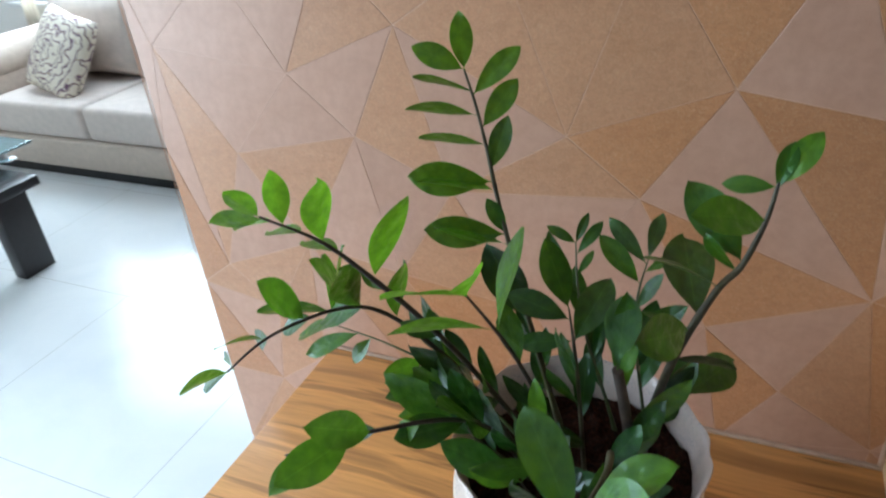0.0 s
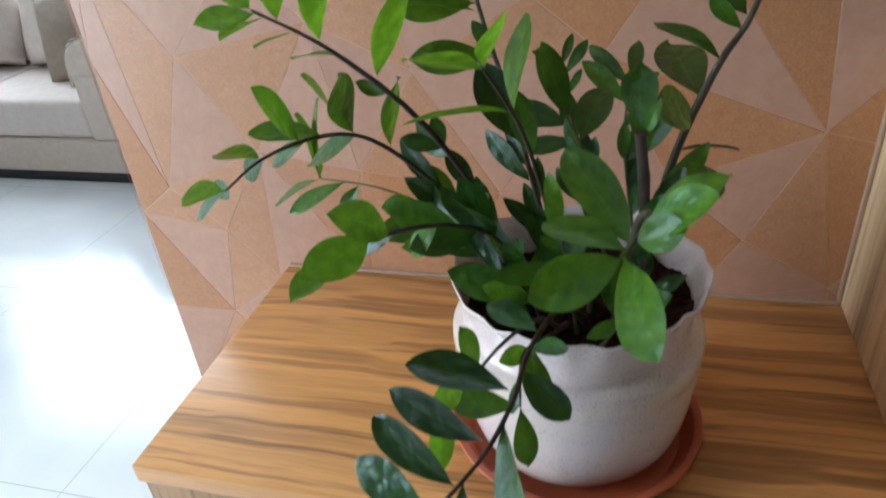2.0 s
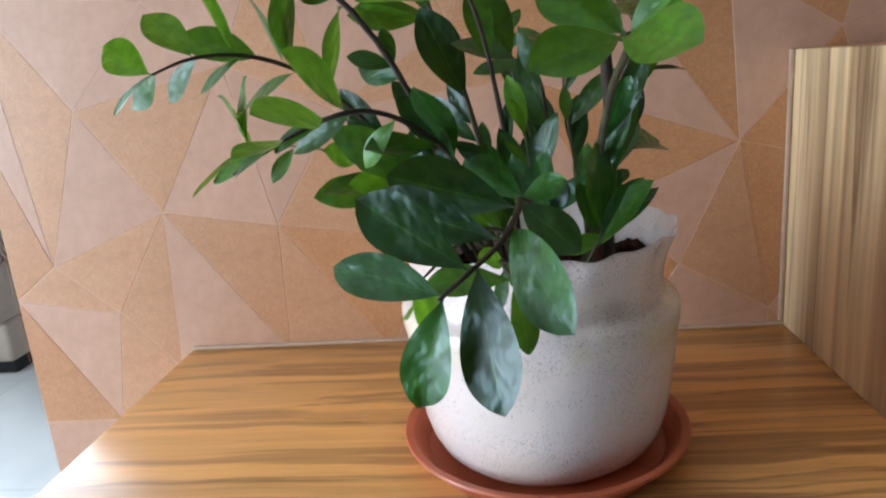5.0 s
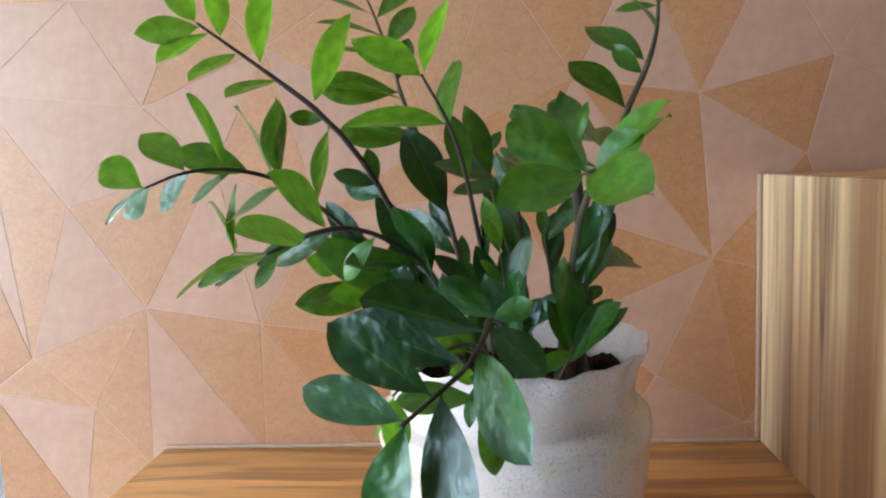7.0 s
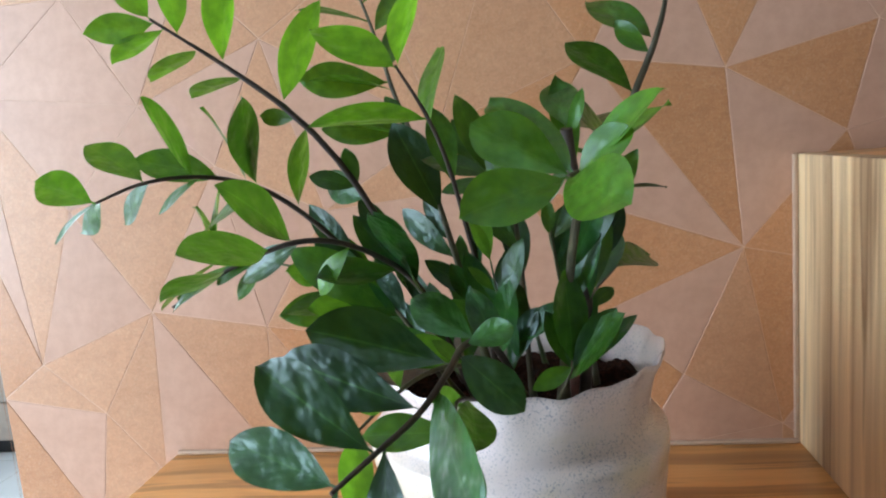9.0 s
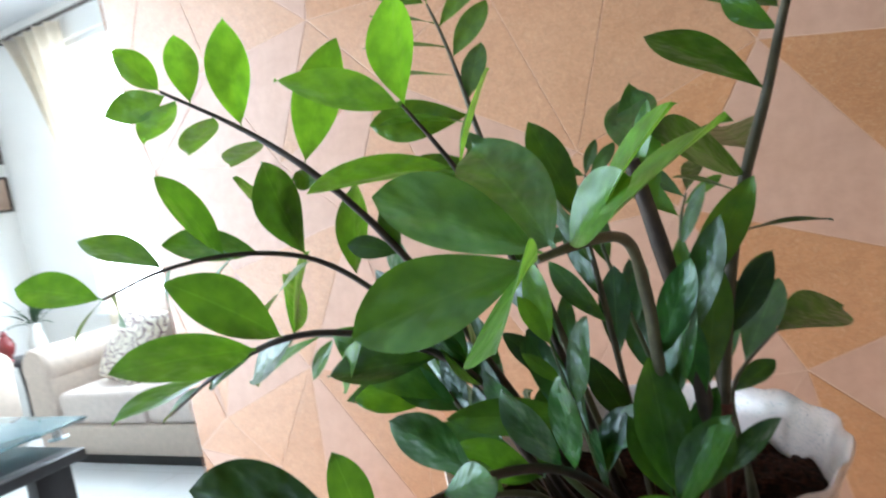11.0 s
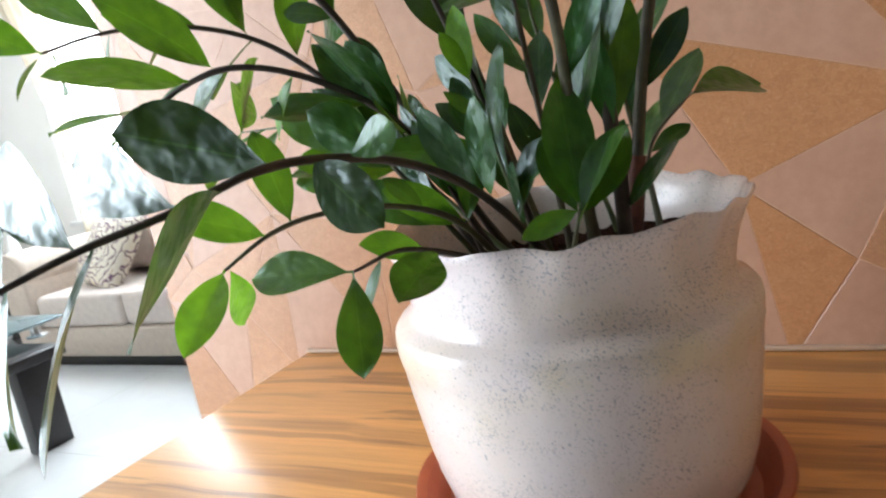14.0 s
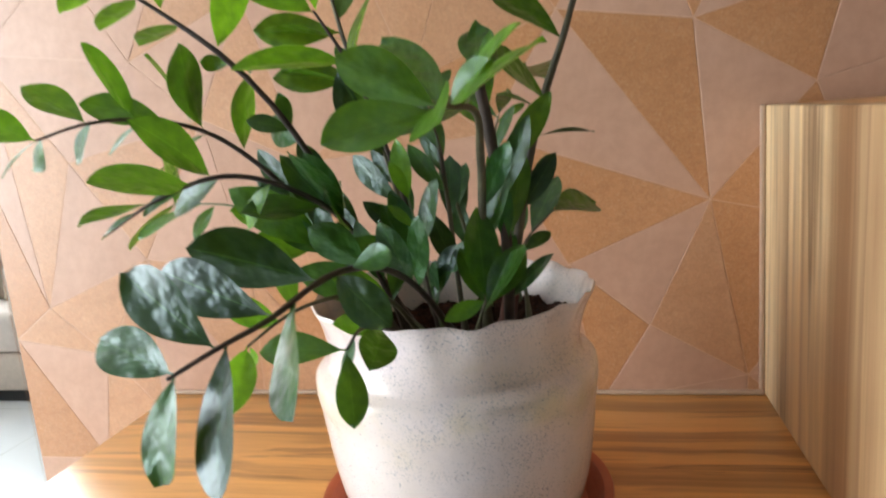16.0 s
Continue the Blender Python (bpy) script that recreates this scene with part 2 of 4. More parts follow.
def leaf_material():
    """Waxy leaf: bright midrib line, darker blade, light through the blade."""
    m, n, l, b = mat("zz_leaf", 0.38, 0.0, None, 0.42)
    uv = n.new("ShaderNodeUVMap")
    sep = n.new("ShaderNodeSeparateXYZ")
    l.new(uv.outputs["UV"], sep.inputs["Vector"])
    info = n.new("ShaderNodeObjectInfo")
    cloud = noise_tex(n, l, coords(n, l), 45, 4, 0.6)
    age = ramp(n, l, info.outputs["Random"], [(0.0, (0.002, 0.014, 0.004)), (0.5, (0.006, 0.042, 0.004)), (1.0, (0.020, 0.100, 0.005))])
    col = mix(n, l, ramp(n, l, cloud, [(0.35, (0, 0, 0)), (0.7, (0.5, 0.5, 0.5))]), age, (0.010, 0.042, 0.008))
    # blue of the reflected daylight, put into the colour of the sheen
    b.inputs["Specular Tint"].default_value = (0.74, 0.93, 1.0, 1)
    rib = n.new("ShaderNodeMath")
    rib.operation = "ABSOLUTE"
    l.new(sep.outputs["X"], rib.inputs[0])
    col = mix(n, l, ramp(n, l, rib.outputs[0], [(0.0, (0.55,) * 3), (0.03, (0.3,) * 3), (0.06, (0.0,) * 3)]), col, (0.055, 0.14, 0.028))
    tone = n.new("ShaderNodeAttribute")
    tone.attribute_type, tone.attribute_name = "OBJECT", "tone"
    col = mix(n, l, tone.outputs["Fac"], col, (0.17, 0.42, 0.022))
    mottle = noise_tex(n, l, coords(n, l), 70, 3, 0.5)
    col = mix(n, l, 0.55, col, ramp(n, l, mottle, [(0.36, (0.62, 0.70, 0.7)), (0.62, (1.35, 1.35, 1.0))]), "MULTIPLY")
    l.new(col, b.inputs["Base Color"])
    b.inputs["Coat Weight"].default_value, b.inputs["Coat Roughness"].default_value = 0.32, 0.26
    tr = n.new("ShaderNodeBsdfTranslucent")
    tcol = mix(n, l, 1.0, mix(n, l, 0.5, col, (0.38, 0.76, 0.035)), ramp(n, l, mottle, [(0.36, (0.72, 0.78, 0.8)), (0.60, (1.1, 1.1, 1.0))]), "MULTIPLY")
    l.new(tcol, tr.inputs["Color"])
    add = n.new("ShaderNodeMixShader")
    thin = n.new("ShaderNodeMath")
    thin.operation = "MULTIPLY_ADD"
    thin.inputs[1].default_value, thin.inputs[2].default_value = 0.62, 0.09
    l.new(tone.outputs["Fac"], thin.inputs[0])
    l.new(thin.outputs[0], add.inputs["Fac"])
    l.new(b.outputs["BSDF"], add.inputs[1])
    l.new(tr.outputs["BSDF"], add.inputs[2])
    l.new(add.outputs["Shader"], n["Material Output"].inputs["Surface"])
    vein = n.new("ShaderNodeMath")
    vein.operation = "MULTIPLY_ADD"
    vein.inputs[1].default_value = -2.6
    l.new(rib.outputs[0], vein.inputs[0])
    along = n.new("ShaderNodeMath")
    along.operation = "MULTIPLY"
    along.inputs[1].default_value = 7.0
    l.new(sep.outputs["Y"], along.inputs[0])
    l.new(along.outputs[0], vein.inputs[2])
    wob = n.new("ShaderNodeMath")
    wob.operation = "ADD"
    l.new(vein.outputs[0], wob.inputs[0])
    l.new(cloud, wob.inputs[1])
    fr = n.new("ShaderNodeMath")
    fr.operation = "PINGPONG"
    fr.inputs[1].default_value = 0.5
    wob.use_clamp = False
    l.new(wob.outputs[0], fr.inputs[0])
    hgt = ramp(n, l, fr.outputs[0], [(0.0, (0.15,) * 3), (0.25, (0.75,) * 3), (0.5, (1.0,) * 3)])
    quilt = noise_tex(n, l, coords(n, l, (1.0, 0.75, 1.0)), 80, 2, 0.4)
    bump(n, l, b, mix(n, l, 0.95, mix(n, l, 0.6, hgt, cloud), quilt), 1.0, 0.0052)
    return m


def stem_material():
    m, n, l, b = mat("stem_bark", 0.55)
    k = noise_tex(n, l, coords(n, l), 60, 5, 0.65)
    info = n.new("ShaderNodeObjectInfo")
    dark = ramp(n, l, k, [(0.3, (0.018, 0.010, 0.008)), (0.6, (0.050, 0.030, 0.020)), (0.8, (0.11, 0.075, 0.05))])
    olive = ramp(n, l, k, [(0.3, (0.045, 0.036, 0.018)), (0.6, (0.085, 0.080, 0.034)), (0.8, (0.15, 0.13, 0.07))])
    l.new(mix(n, l, ramp(n, l, info.outputs["Random"], [(0.45, (0, 0, 0)), (0.75, (1, 1, 1))]), dark, olive), b.inputs["Base Color"])
    return m




def let_light_through(m, share):
    """Thin cloth: part of the light passes and scatters on the other side."""
    n, l = m.node_tree.nodes, m.node_tree.links
    b = n["Principled BSDF"]
    tr, mx = n.new("ShaderNodeBsdfTranslucent"), n.new("ShaderNodeMixShader")
    l.new(b.inputs["Base Color"].links[0].from_socket, tr.inputs["Color"])
    mx.inputs["Fac"].default_value = share
    l.new(b.outputs["BSDF"], mx.inputs[1])
    l.new(tr.outputs["BSDF"], mx.inputs[2])
    l.new(mx.outputs["Shader"], n["Material Output"].inputs["Surface"])


let_light_through(CURTAIN, 0.5)
FLOOR, CERAMIC, SOIL, SCROLL, GLASS, LEAF, STEM = floor_material(), ceramic_material(), soil_material(), pattern_material(), glass_material(), leaf_material(), stem_material()
SHEATH = plain("dry_sheath", (0.13, 0.035, 0.018), 0.7, 0.6, 90, 0.3)
GREEN_STEM = plain("green_stem", (0.10, 0.13, 0.05), 0.45, 0.4, 60)
GLOW, gn, gl, gb = mat("day_sky", 1.0, 0, (0, 0, 0))
gb.inputs["Emission Color"].default_value, gb.inputs["Emission Strength"].default_value = (0.84, 0.93, 1.0, 1), 7.5

# ---- building helpers ----


def link(name, bm, material, smooth=0.0):
    me = bpy.data.meshes.new(name)
    bm.to_mesh(me)
    bm.free()
    me.materials.append(material)
    if smooth:
        me.polygons.foreach_set("use_smooth", [True] * len(me.polygons))
        me.set_sharp_from_angle(angle=radians(smooth))
    return new(name, me)


def part(name, bm, material, parent, label="", smooth=40):
    ob = link(name, bm, material, smooth)
    ob.parent = parent
    if label:
        ob["label"] = label
    return ob


def thing(name, at, label, category, group="", kind=""):
    ob = new(name)
    ob.location = at
    return tagged(ob, label, category, group, kind)


def box(lo, hi, bevel=0.003, seg=2, bm=None):
    bm = bm or bmesh.new()
    r = bmesh.ops.create_cube(bm, size=1)
    for v in r["verts"]:
        v.co = [lo[k] + (v.co[k] + 0.5) * (hi[k] - lo[k]) for k in range(3)]
    if bevel:
        es = list({e for v in r["verts"] for e in v.link_edges})
        bmesh.ops.bevel(bm, geom=es, offset=bevel, segments=seg, affect="EDGES", profile=0.5)
    return bm


def lathe(profile, seg=96, wave=None, close=True):
    """A turned body from (radius, height) pairs; wave(angle, k) shifts a ring point."""
    bm = bmesh.new()
    rings = []
    for k, (r, z) in enumerate(profile):
        ring = []
        for i in range(seg):
            a = 2 * math.pi * i / seg
            dr, dz = wave(a, k) if wave else (0, 0)
            ring.append(bm.verts.new(((r + dr) * math.cos(a), (r + dr) * math.sin(a), z + dz)))
        rings.append(ring)
    for a, b in zip(rings, rings[1:]):
        for i in range(seg):
            bm.faces.new((a[i], a[(i + 1) % seg], b[(i + 1) % seg], b[i]))
    if close:
        bm.faces.new(list(reversed(rings[0])))
        bm.faces.new(rings[-1])
    bmesh.ops.recalc_face_normals(bm, faces=bm.faces)
    return bm


def pillow(sx, sy, sz, power=2.6, n=20, bm=None, puff=0.0, seed=0):
    """A stuffed cushion: flat box swollen towards its middle, seams at the rim."""
    bm = bm or bmesh.new()
    grid = {}
    for side in (1, -1):
        for i in range(n + 1):
            for j in range(n + 1):
                u, v = 2 * i / n - 1, 2 * j / n - 1
                if side == -1 and (i in (0, n) or j in (0, n)):
                    grid[side, i, j] = grid[1, i, j]
                    continue
                h = (max(0.0, 1 - abs(u) ** power) * max(0.0, 1 - abs(v) ** power)) ** 0.42
                w = 1 + puff * noise.noise(Vector((u * 2.3 + seed, v * 2.3, side)))
                pinch = 1 - 0.05 * (1 - abs(u)) * abs(v) ** 4 - 0.05 * (1 - abs(v)) * abs(u) ** 4
                grid[side, i, j] = bm.verts.new((u * sx / 2 * pinch, v * sy / 2 * pinch, side * h * w * sz / 2))
    for side in (1, -1):
        for i in range(n):
            for j in range(n):
                q = [grid[side, i, j], grid[side, i + 1, j], grid[side, i + 1, j + 1], grid[side, i, j + 1]]
                bm.faces.new(q if side == 1 else q[::-1])
    return bm


def moved(bm, m):
    bmesh.ops.transform(bm, matrix=m, verts=bm.verts)
    return bm


# ---- the large structure ----
ROOM = (-5.0, 2.3, -4.2, 2.65, 3.12)  # x0, x1, y0, y1, ceiling
WX0, WX1 = -0.255, 2.30  # panelled partition

floor = tagged(link("floor", box((ROOM[0] - 0.12, ROOM[2] - 0.12, -0.10), (ROOM[1] + 0.12, ROOM[3] + 0.12, 0.0), 0), FLOOR), "glossy white glazed tile floor with daylight reflections", "floor", kind="structure")
ceiling = tagged(link("ceiling", box((ROOM[0] - 0.12, ROOM[2] - 0.12, ROOM[4]), (ROOM[1] + 0.12, ROOM[3] + 0.12, ROOM[4] + 0.1), 0), CEIL), "plain white painted plaster ceiling", "ceiling", kind="structure")
cove = tagged(link("trim", box((ROOM[0], ROOM[3] - 0.35, ROOM[4] - 0.12), (ROOM[1], ROOM[3], ROOM[4] - 0.001), 0.01), CEIL), "white stepped ceiling cove above the window wall", "trim", kind="structure")


def wall(name, lo, hi, label, holes=(), axis=0, paint=None):
    """A wall slab with rectangular openings (u0, u1, z0, z1) through it, from butted blocks."""
    bm = bmesh.new()
    cuts = sorted(holes)
    u = lo[axis]
    ends = hi[axis]

    def blk(u0, u1, z0, z1):
        if u1 - u0 > 1e-4 and z1 - z0 > 1e-4:
            a, b = list(lo), list(hi)
            a[axis], b[axis], a[2], b[2] = u0, u1, z0, z1
            box(a, b, 0, 1, bm)
    for u0, u1, z0, z1 in cuts:
        blk(u, u0, lo[2], hi[2])
        blk(u0, u1, lo[2], z0)
        blk(u0, u1, z1, hi[2])
        u = u1
    blk(u, ends, lo[2], hi[2])
    return tagged(link(name, bm, paint or PAINT), label, "wall", kind="structure")


H = ROOM[4]
WIN = (-4.2, -2.05, 0.75, 2.75)
SIDE_HOLE = (-2.0, -0.58, 0.10, 2.45)
wall("wall_north", (ROOM[0], ROOM[3], 0), (ROOM[1], ROOM[3] + 0.12, H), "white painted wall behind the sofa with a bright window", [WIN], 0)
wall("wall_west", (ROOM[0] - 0.12, ROOM[2], 0), (ROOM[0], ROOM[3], H), "white painted side wall with three framed prints", (), 1)
# unseen walls added on the left; the opening is set for the side light's falloff
wall("wall_side_opening", (-2.07, ROOM[2], 0), (-1.95, -0.55, H), "unseen white painted wall with an added opening for side light", [SIDE_HOLE], 1)
wall("wall_return", (ROOM[0], -0.55, 0), (-1.95, -0.43, H), "plain white painted wall", (), 0)
# unseen closing walls, kept dark to hold back the fill light
wall("wall_south", (ROOM[0], ROOM[2] - 0.12, 0), (ROOM[1], ROOM[2], H), "unseen closing wall painted very dark to cut bounced light", (), 0, DARK_WALL)
wall("wall_east", (ROOM[1], ROOM[2], 0), (ROOM[1] + 0.12, ROOM[3], H), "unseen closing wall painted very dark to cut bounced light", (), 1, DARK_WALL)

# the second sheet glows outside the added left opening
for nm, lo, hi in (("backdrop", (-6.0, 3.6, -0.5), (0.5, 3.62, 4.5)), ("backdrop", (-4.2, -4.1, 0.01), (-4.18, -0.7, 3.1))):
    tagged(link(nm, box(lo, hi, 0), GLOW), "overexposed bright daylight sky outside", "backdrop", kind="structure")

window = thing("window_1", ((WIN[0] + WIN[1]) / 2, ROOM[3], 0), "white framed living room window glaring with daylight", "window", kind="structure")
wx = (WIN[0] + WIN[1]) / 2
for x0, x1, z0, z1 in ((WIN[0], WIN[1], WIN[2], WIN[2] + 0.05), (WIN[0], WIN[1], WIN[3] - 0.05, WIN[3]), (WIN[0], WIN[0] + 0.05, WIN[2] + 0.05, WIN[3] - 0.05), (WIN[1] - 0.05, WIN[1], WIN[2] + 0.05, WIN[3] - 0.05), (wx - 0.03, wx + 0.03, WIN[2] + 0.05, WIN[3] - 0.05)):
    part("window_frame", box((x0 - wx, 0.03, z0), (x1 - wx, 0.08, z1), 0.004), SILL, window)
part("window_sill", box((WIN[0] - 0.05 - wx, -0.04, WIN[2] - 0.035), (WIN[1] + 0.05 - wx, 0.03, WIN[2]), 0.006), SILL, window)

# panelled partition
partition = tagged(link("wall_partition", box((WX0, 0.0, 0), (WX1, 0.13, H), 0.002), SEAM), "partition wall clad in tan and copper triangular leather-look panels", "wall", kind="structure")

# ---- teak cabinet ----


def cabinet():
    x0, x1, y0 = 0.0, 1.42, -0.435
    c = thing("cabinet", (x0, 0, 0), "low teak veneer cabinet with banded grain against the panelled wall", "cabinet")
    part("top", box((x0, y0, 0.722), (x1, -0.002, 0.750), 0.0025), WOOD_X, c, "banded teak veneer top")
    part("body", box((x0 + 0.006, y0 + 0.022, 0.08), (x1, -0.002, 0.7215), 0.002), WOOD_DOOR, c)
    part("plinth", box((x0 + 0.03, y0 + 0.05, 0.0), (x1 - 0.03, -0.01, 0.0795), 0.002), BLACK, c)
    edges = [x0 + 0.004, 0.428, 0.852, 1.276]
    for k in range(3):
        d = part("door", box((edges[k] + 0.0015, y0 + 0.004, 0.084), (edges[k + 1] - 0.0015, y0 + 0.0215, 0.7195), 0.002), WOOD_DOOR, c)
        hx = edges[k + 1] - 0.045 if k == 0 else edges[k] + 0.055
        bm = box((hx - 0.005, y0 - 0.022, 0.56), (hx + 0.005, y0 - 0.012, 0.675), 0.002)
        box((hx - 0.004, y0 - 0.012, 0.57), (hx + 0.004, y0 + 0.004, 0.58), 0.001, 1, bm)
        box((hx - 0.004, y0 - 0.012, 0.655), (hx + 0.004, y0 + 0.004, 0.665), 0.001, 1, bm)
        part("handle", bm, STEEL, d, "brushed steel bar handle")
    return c


def tall_unit():
    x0, x1, y0, top = 0.834, 1.40, -0.41, 1.109
    c = thing("side_unit", (x0, 0, 0.7505), "upright teak veneer unit with vertical grain standing on the cabinet", "cabinet")
    part("side_panel", box((0, y0, 0), (0.024, -0.002, top - 0.7505), 0.002), WOOD_SIDE, c, "vertical grained teak side panel")
    part("side_panel", box((x1 - x0 - 0.024, y0, 0), (x1 - x0, -0.002, top - 0.7505), 0.002), WOOD_Z, c)
    part("top", box((0.0245, y0, top - 0.7505 - 0.024), (x1 - x0 - 0.0245, -0.002, top - 0.7505), 0.002), WOOD_X, c)
    part("back", box((0.0245, -0.012, 0), (x1 - x0 - 0.0245, -0.003, top - 0.7505 - 0.0245), 0), WOOD_DOOR, c)
    part("door", box((0.0245, y0, 0), (x1 - x0 - 0.0245, y0 + 0.018, top - 0.7505 - 0.0245), 0.002), WOOD_Z, c)
    return c


cabinet()
tall_unit()
CAULK = plain("caulk", (0.50, 0.34, 0.24), 0.5, 0.15, 60)
tagged(link("trim", box((0.004, -0.0075, 0.7503), (0.8335, -0.0005, 0.7560), 0.002), CAULK), "pale caulk bead between cabinet top and panelled wall", "trim", kind="structure")
tagged(link("trim", box((0.8275, -0.0060, 0.7565), (0.8338, -0.0005, 1.110), 0.002), CAULK), "pale caulk bead along the upright unit", "trim", kind="structure")

# ---- pot and saucer ----
PX, PY = 0.4995, -0.285


def rim_wave(k0):
    """Hand-pinched rim: uneven lobes that grow towards the lip, and a body that is not quite round."""
    def f(a, k):
        w = max(0.0, min(1.0, (k - k0) / 4.0))
        s = math.sin(16 * a + 0.6 + 0.8 * math.sin(2 * a)) + 0.5 * math.sin(23 * a + 1.9) + 0.5 * math.sin(7 * a + 0.4)
        lean = math.sin(16 * a + 1.9 + 0.8 * math.sin(2 * a)) + 0.4 * math.sin(23 * a)
        return w * 0.0012 * lean + 0.0009 * math.sin(3 * a + k * 0.3) + 0.0005 * math.sin(5 * a - k * 0.5), w * 0.0015 * s
    return f


def pot():
    p = thing("plant_pot", (PX, PY, 0.757), "glazed off-white stoneware pot with grey specks and a fluted rim", "plant pot")
    prof = [(0.000, 0.0), (0.070, 0.0), (0.086, 0.001), (0.096, 0.005), (0.1055, 0.013), (0.1118, 0.026), (0.1165, 0.044), (0.1200, 0.066), (0.1228, 0.090), (0.1253, 0.112), (0.1262, 0.121), (0.1274, 0.1255), (0.1288, 0.131), (0.1295, 0.140), (0.1290, 0.1460), (0.1262, 0.1495),
            (0.1190, 0.1525), (0.1156, 0.1560), (0.1146, 0.1660), (0.1158, 0.1770), (0.1182, 0.1880), (0.1215, 0.1980), (0.1250, 0.2055), (0.1270, 0.2090), (0.1262, 0.2112), (0.1238, 0.2098), (0.1200, 0.2010), (0.1165, 0.1900), (0.1135, 0.1750), (0.1120, 0.150)]
    w = rim_wave(18)

    def wave(a, k):
        return w(a, k if k < 22 else 22 if k < 26 else 22 - (k - 25))
    prof = [(r, z * 1.02) for r, z in prof]
    bm = lathe(prof, 156, wave, False)
    part("vessel", bm, CERAMIC, p, "speckled glazed vessel with stepped shoulder", 60)
    bm = bmesh.new()
    rings, prev = 34, None
    for i in range(rings + 1):
        r = 0.1135 * i / rings
        ring = []
        for j in range(90):
            a = 2 * math.pi * j / 90
            q = Vector((r * math.cos(a), r * math.sin(a), 0))
            z = 0.178 + 0.010 * noise.noise(q * 26) + 0.007 * noise.noise(q * 75) + 0.004 * noise.noise(q * 190) - 0.010 * (r / 0.1135) ** 4 + 0.012 * max(0, q.x) / 0.11
            ring.append(bm.verts.new((q.x, q.y, z)))
        if prev:
            for j in range(90):
                bm.faces.new((prev[j], prev[(j + 1) % 90], ring[(j + 1) % 90], ring[j]))
        prev = ring
    bmesh.ops.remove_doubles(bm, verts=bm.verts, dist=1e-5)
    bmesh.ops.recalc_face_normals(bm, faces=bm.faces)
    part("soil", bm, SOIL, p, "dark damp crumbly potting soil", 0)
    return p


def saucer():
    s = thing("plant_saucer", (PX, PY, 0.7503), "terracotta plastic saucer under the pot", "saucer")
    prof = [(0.0, 0.0), (0.112, 0.0), (0.117, 0.001), (0.1255, 0.012), (0.1325, 0.0215), (0.1375, 0.0235), (0.1388, 0.0250), (0.1380, 0.0272), (0.1345, 0.0272), (0.1300, 0.0255), (0.1235, 0.0165), (0.1160, 0.0068), (0.110, 0.0062), (0.0, 0.0062)]
    part("dish", lathe(prof[:5] + prof[10:], 112, None, False), TERRACOTTA, s, "", 30)
    part("rim", lathe(prof[4:11], 112, None, False), TERRACOTTA, s, "rolled terracotta rim", 30)
    return s


pot()
saucer()

# ---- living room ----


def sofa(name, origin, turn, length, seats, label):
    """Two- or three-seat sofa; local x along its length, local y to the back, front at y 0."""
    s = thing(name, (0, 0, 0), label, "sofa")
    s.matrix_world = pose(*origin, 0, 0, turn)
    aw, depth = 0.23, 0.92
    part("plinth", box((0.02, 0.03, 0.0), (length - 0.02, depth - 0.02, 0.060), 0.004), BLACK, s, "black recessed base")
    part("base", box((0.0, 0.0, 0.0605), (length, depth, 0.235), 0.018, 3), FABRIC, s)
    for x in (0.0, length - aw):
        bm = box((x, -0.015, 0.236), (x + aw, depth, 0.56), 0.02, 3)
        b2 = lathe([(0.118, -0.012), (0.128, 0.0), (0.130, 0.02), (0.130, depth - 0.03), (0.118, depth)], 32)
        moved(b2, pose(x + aw / 2, 0, 0.575, -90, 0, 0))
        me = bpy.data.meshes.new("tmp")
        b2.to_mesh(me)
        b2.free()
        bm.from_mesh(me)
        part("armrest", bm, FABRIC, s, "rolled fabric armrest")
    part("backrest", box((aw, depth - 0.24, 0.236), (length - aw, depth, 0.80), 0.05, 4), FABRIC, s)
    w = (length - 2 * aw) / seats
    for k in range(seats):
        x = aw + k * w
        bm = box((x + 0.006, 0.005, 0.2355), (x + w - 0.006, depth - 0.25, 0.425), 0.035, 5)
        for v in bm.verts:
            if v.co.z > 0.38:
                u, q = (v.co.x - x) / w * 2 - 1, (v.co.y - 0.3) / 0.33
                v.co.z += 0.018 * (1 - u * u) * (1 - min(1, q * q))
        part("seat_cushion", bm, FABRIC_SEAT, s, "pale box seat cushion")
    for k in range(seats):
        bm = moved(pillow(w - 0.03, 0.46, 0.22, 3.2, 18, None, 0.10, k * 3.1), pose(aw + (k + 0.5) * w, depth - 0.34, 0.66, 74, 0, 0))
        part("back_cushion", bm, FABRIC_SEAT, s, "soft stuffed back cushion", 80)
    return s


def throw_pillow(at, rot, size, material, label):
    ob = link("throw_pillow", pillow(size, size, 0.17, 2.4, 20, None, 0.12, at[0]), material, 80)
    ob.matrix_world = pose(*at, *rot)
    return tagged(ob, label, "pillow")


sofa("sofa", (-3.62, 1.65, 0), 0, 1.96, 2, "beige fabric two-seat sofa with rolled arms on a black base")
sofa("sofa", (-4.02, 0.05, 0), 90, 1.75, 2, "beige fabric sofa standing along the side wall")
throw_pillow((-3.00, 1.95, 0.62), (58, 10, -14), 0.48, SCROLL, "cream throw pillow with purple and ochre scroll print")
throw_pillow((-2.12, 2.05, 0.62), (68, -6, 12), 0.44, CUSHION, "brown velvety throw pillow leaning on the sofa back")
throw_pillow((-4.35, 1.45, 0.62), (72, 0, 70), 0.44, SCROLL, "scroll printed cream throw pillow on the side sofa")


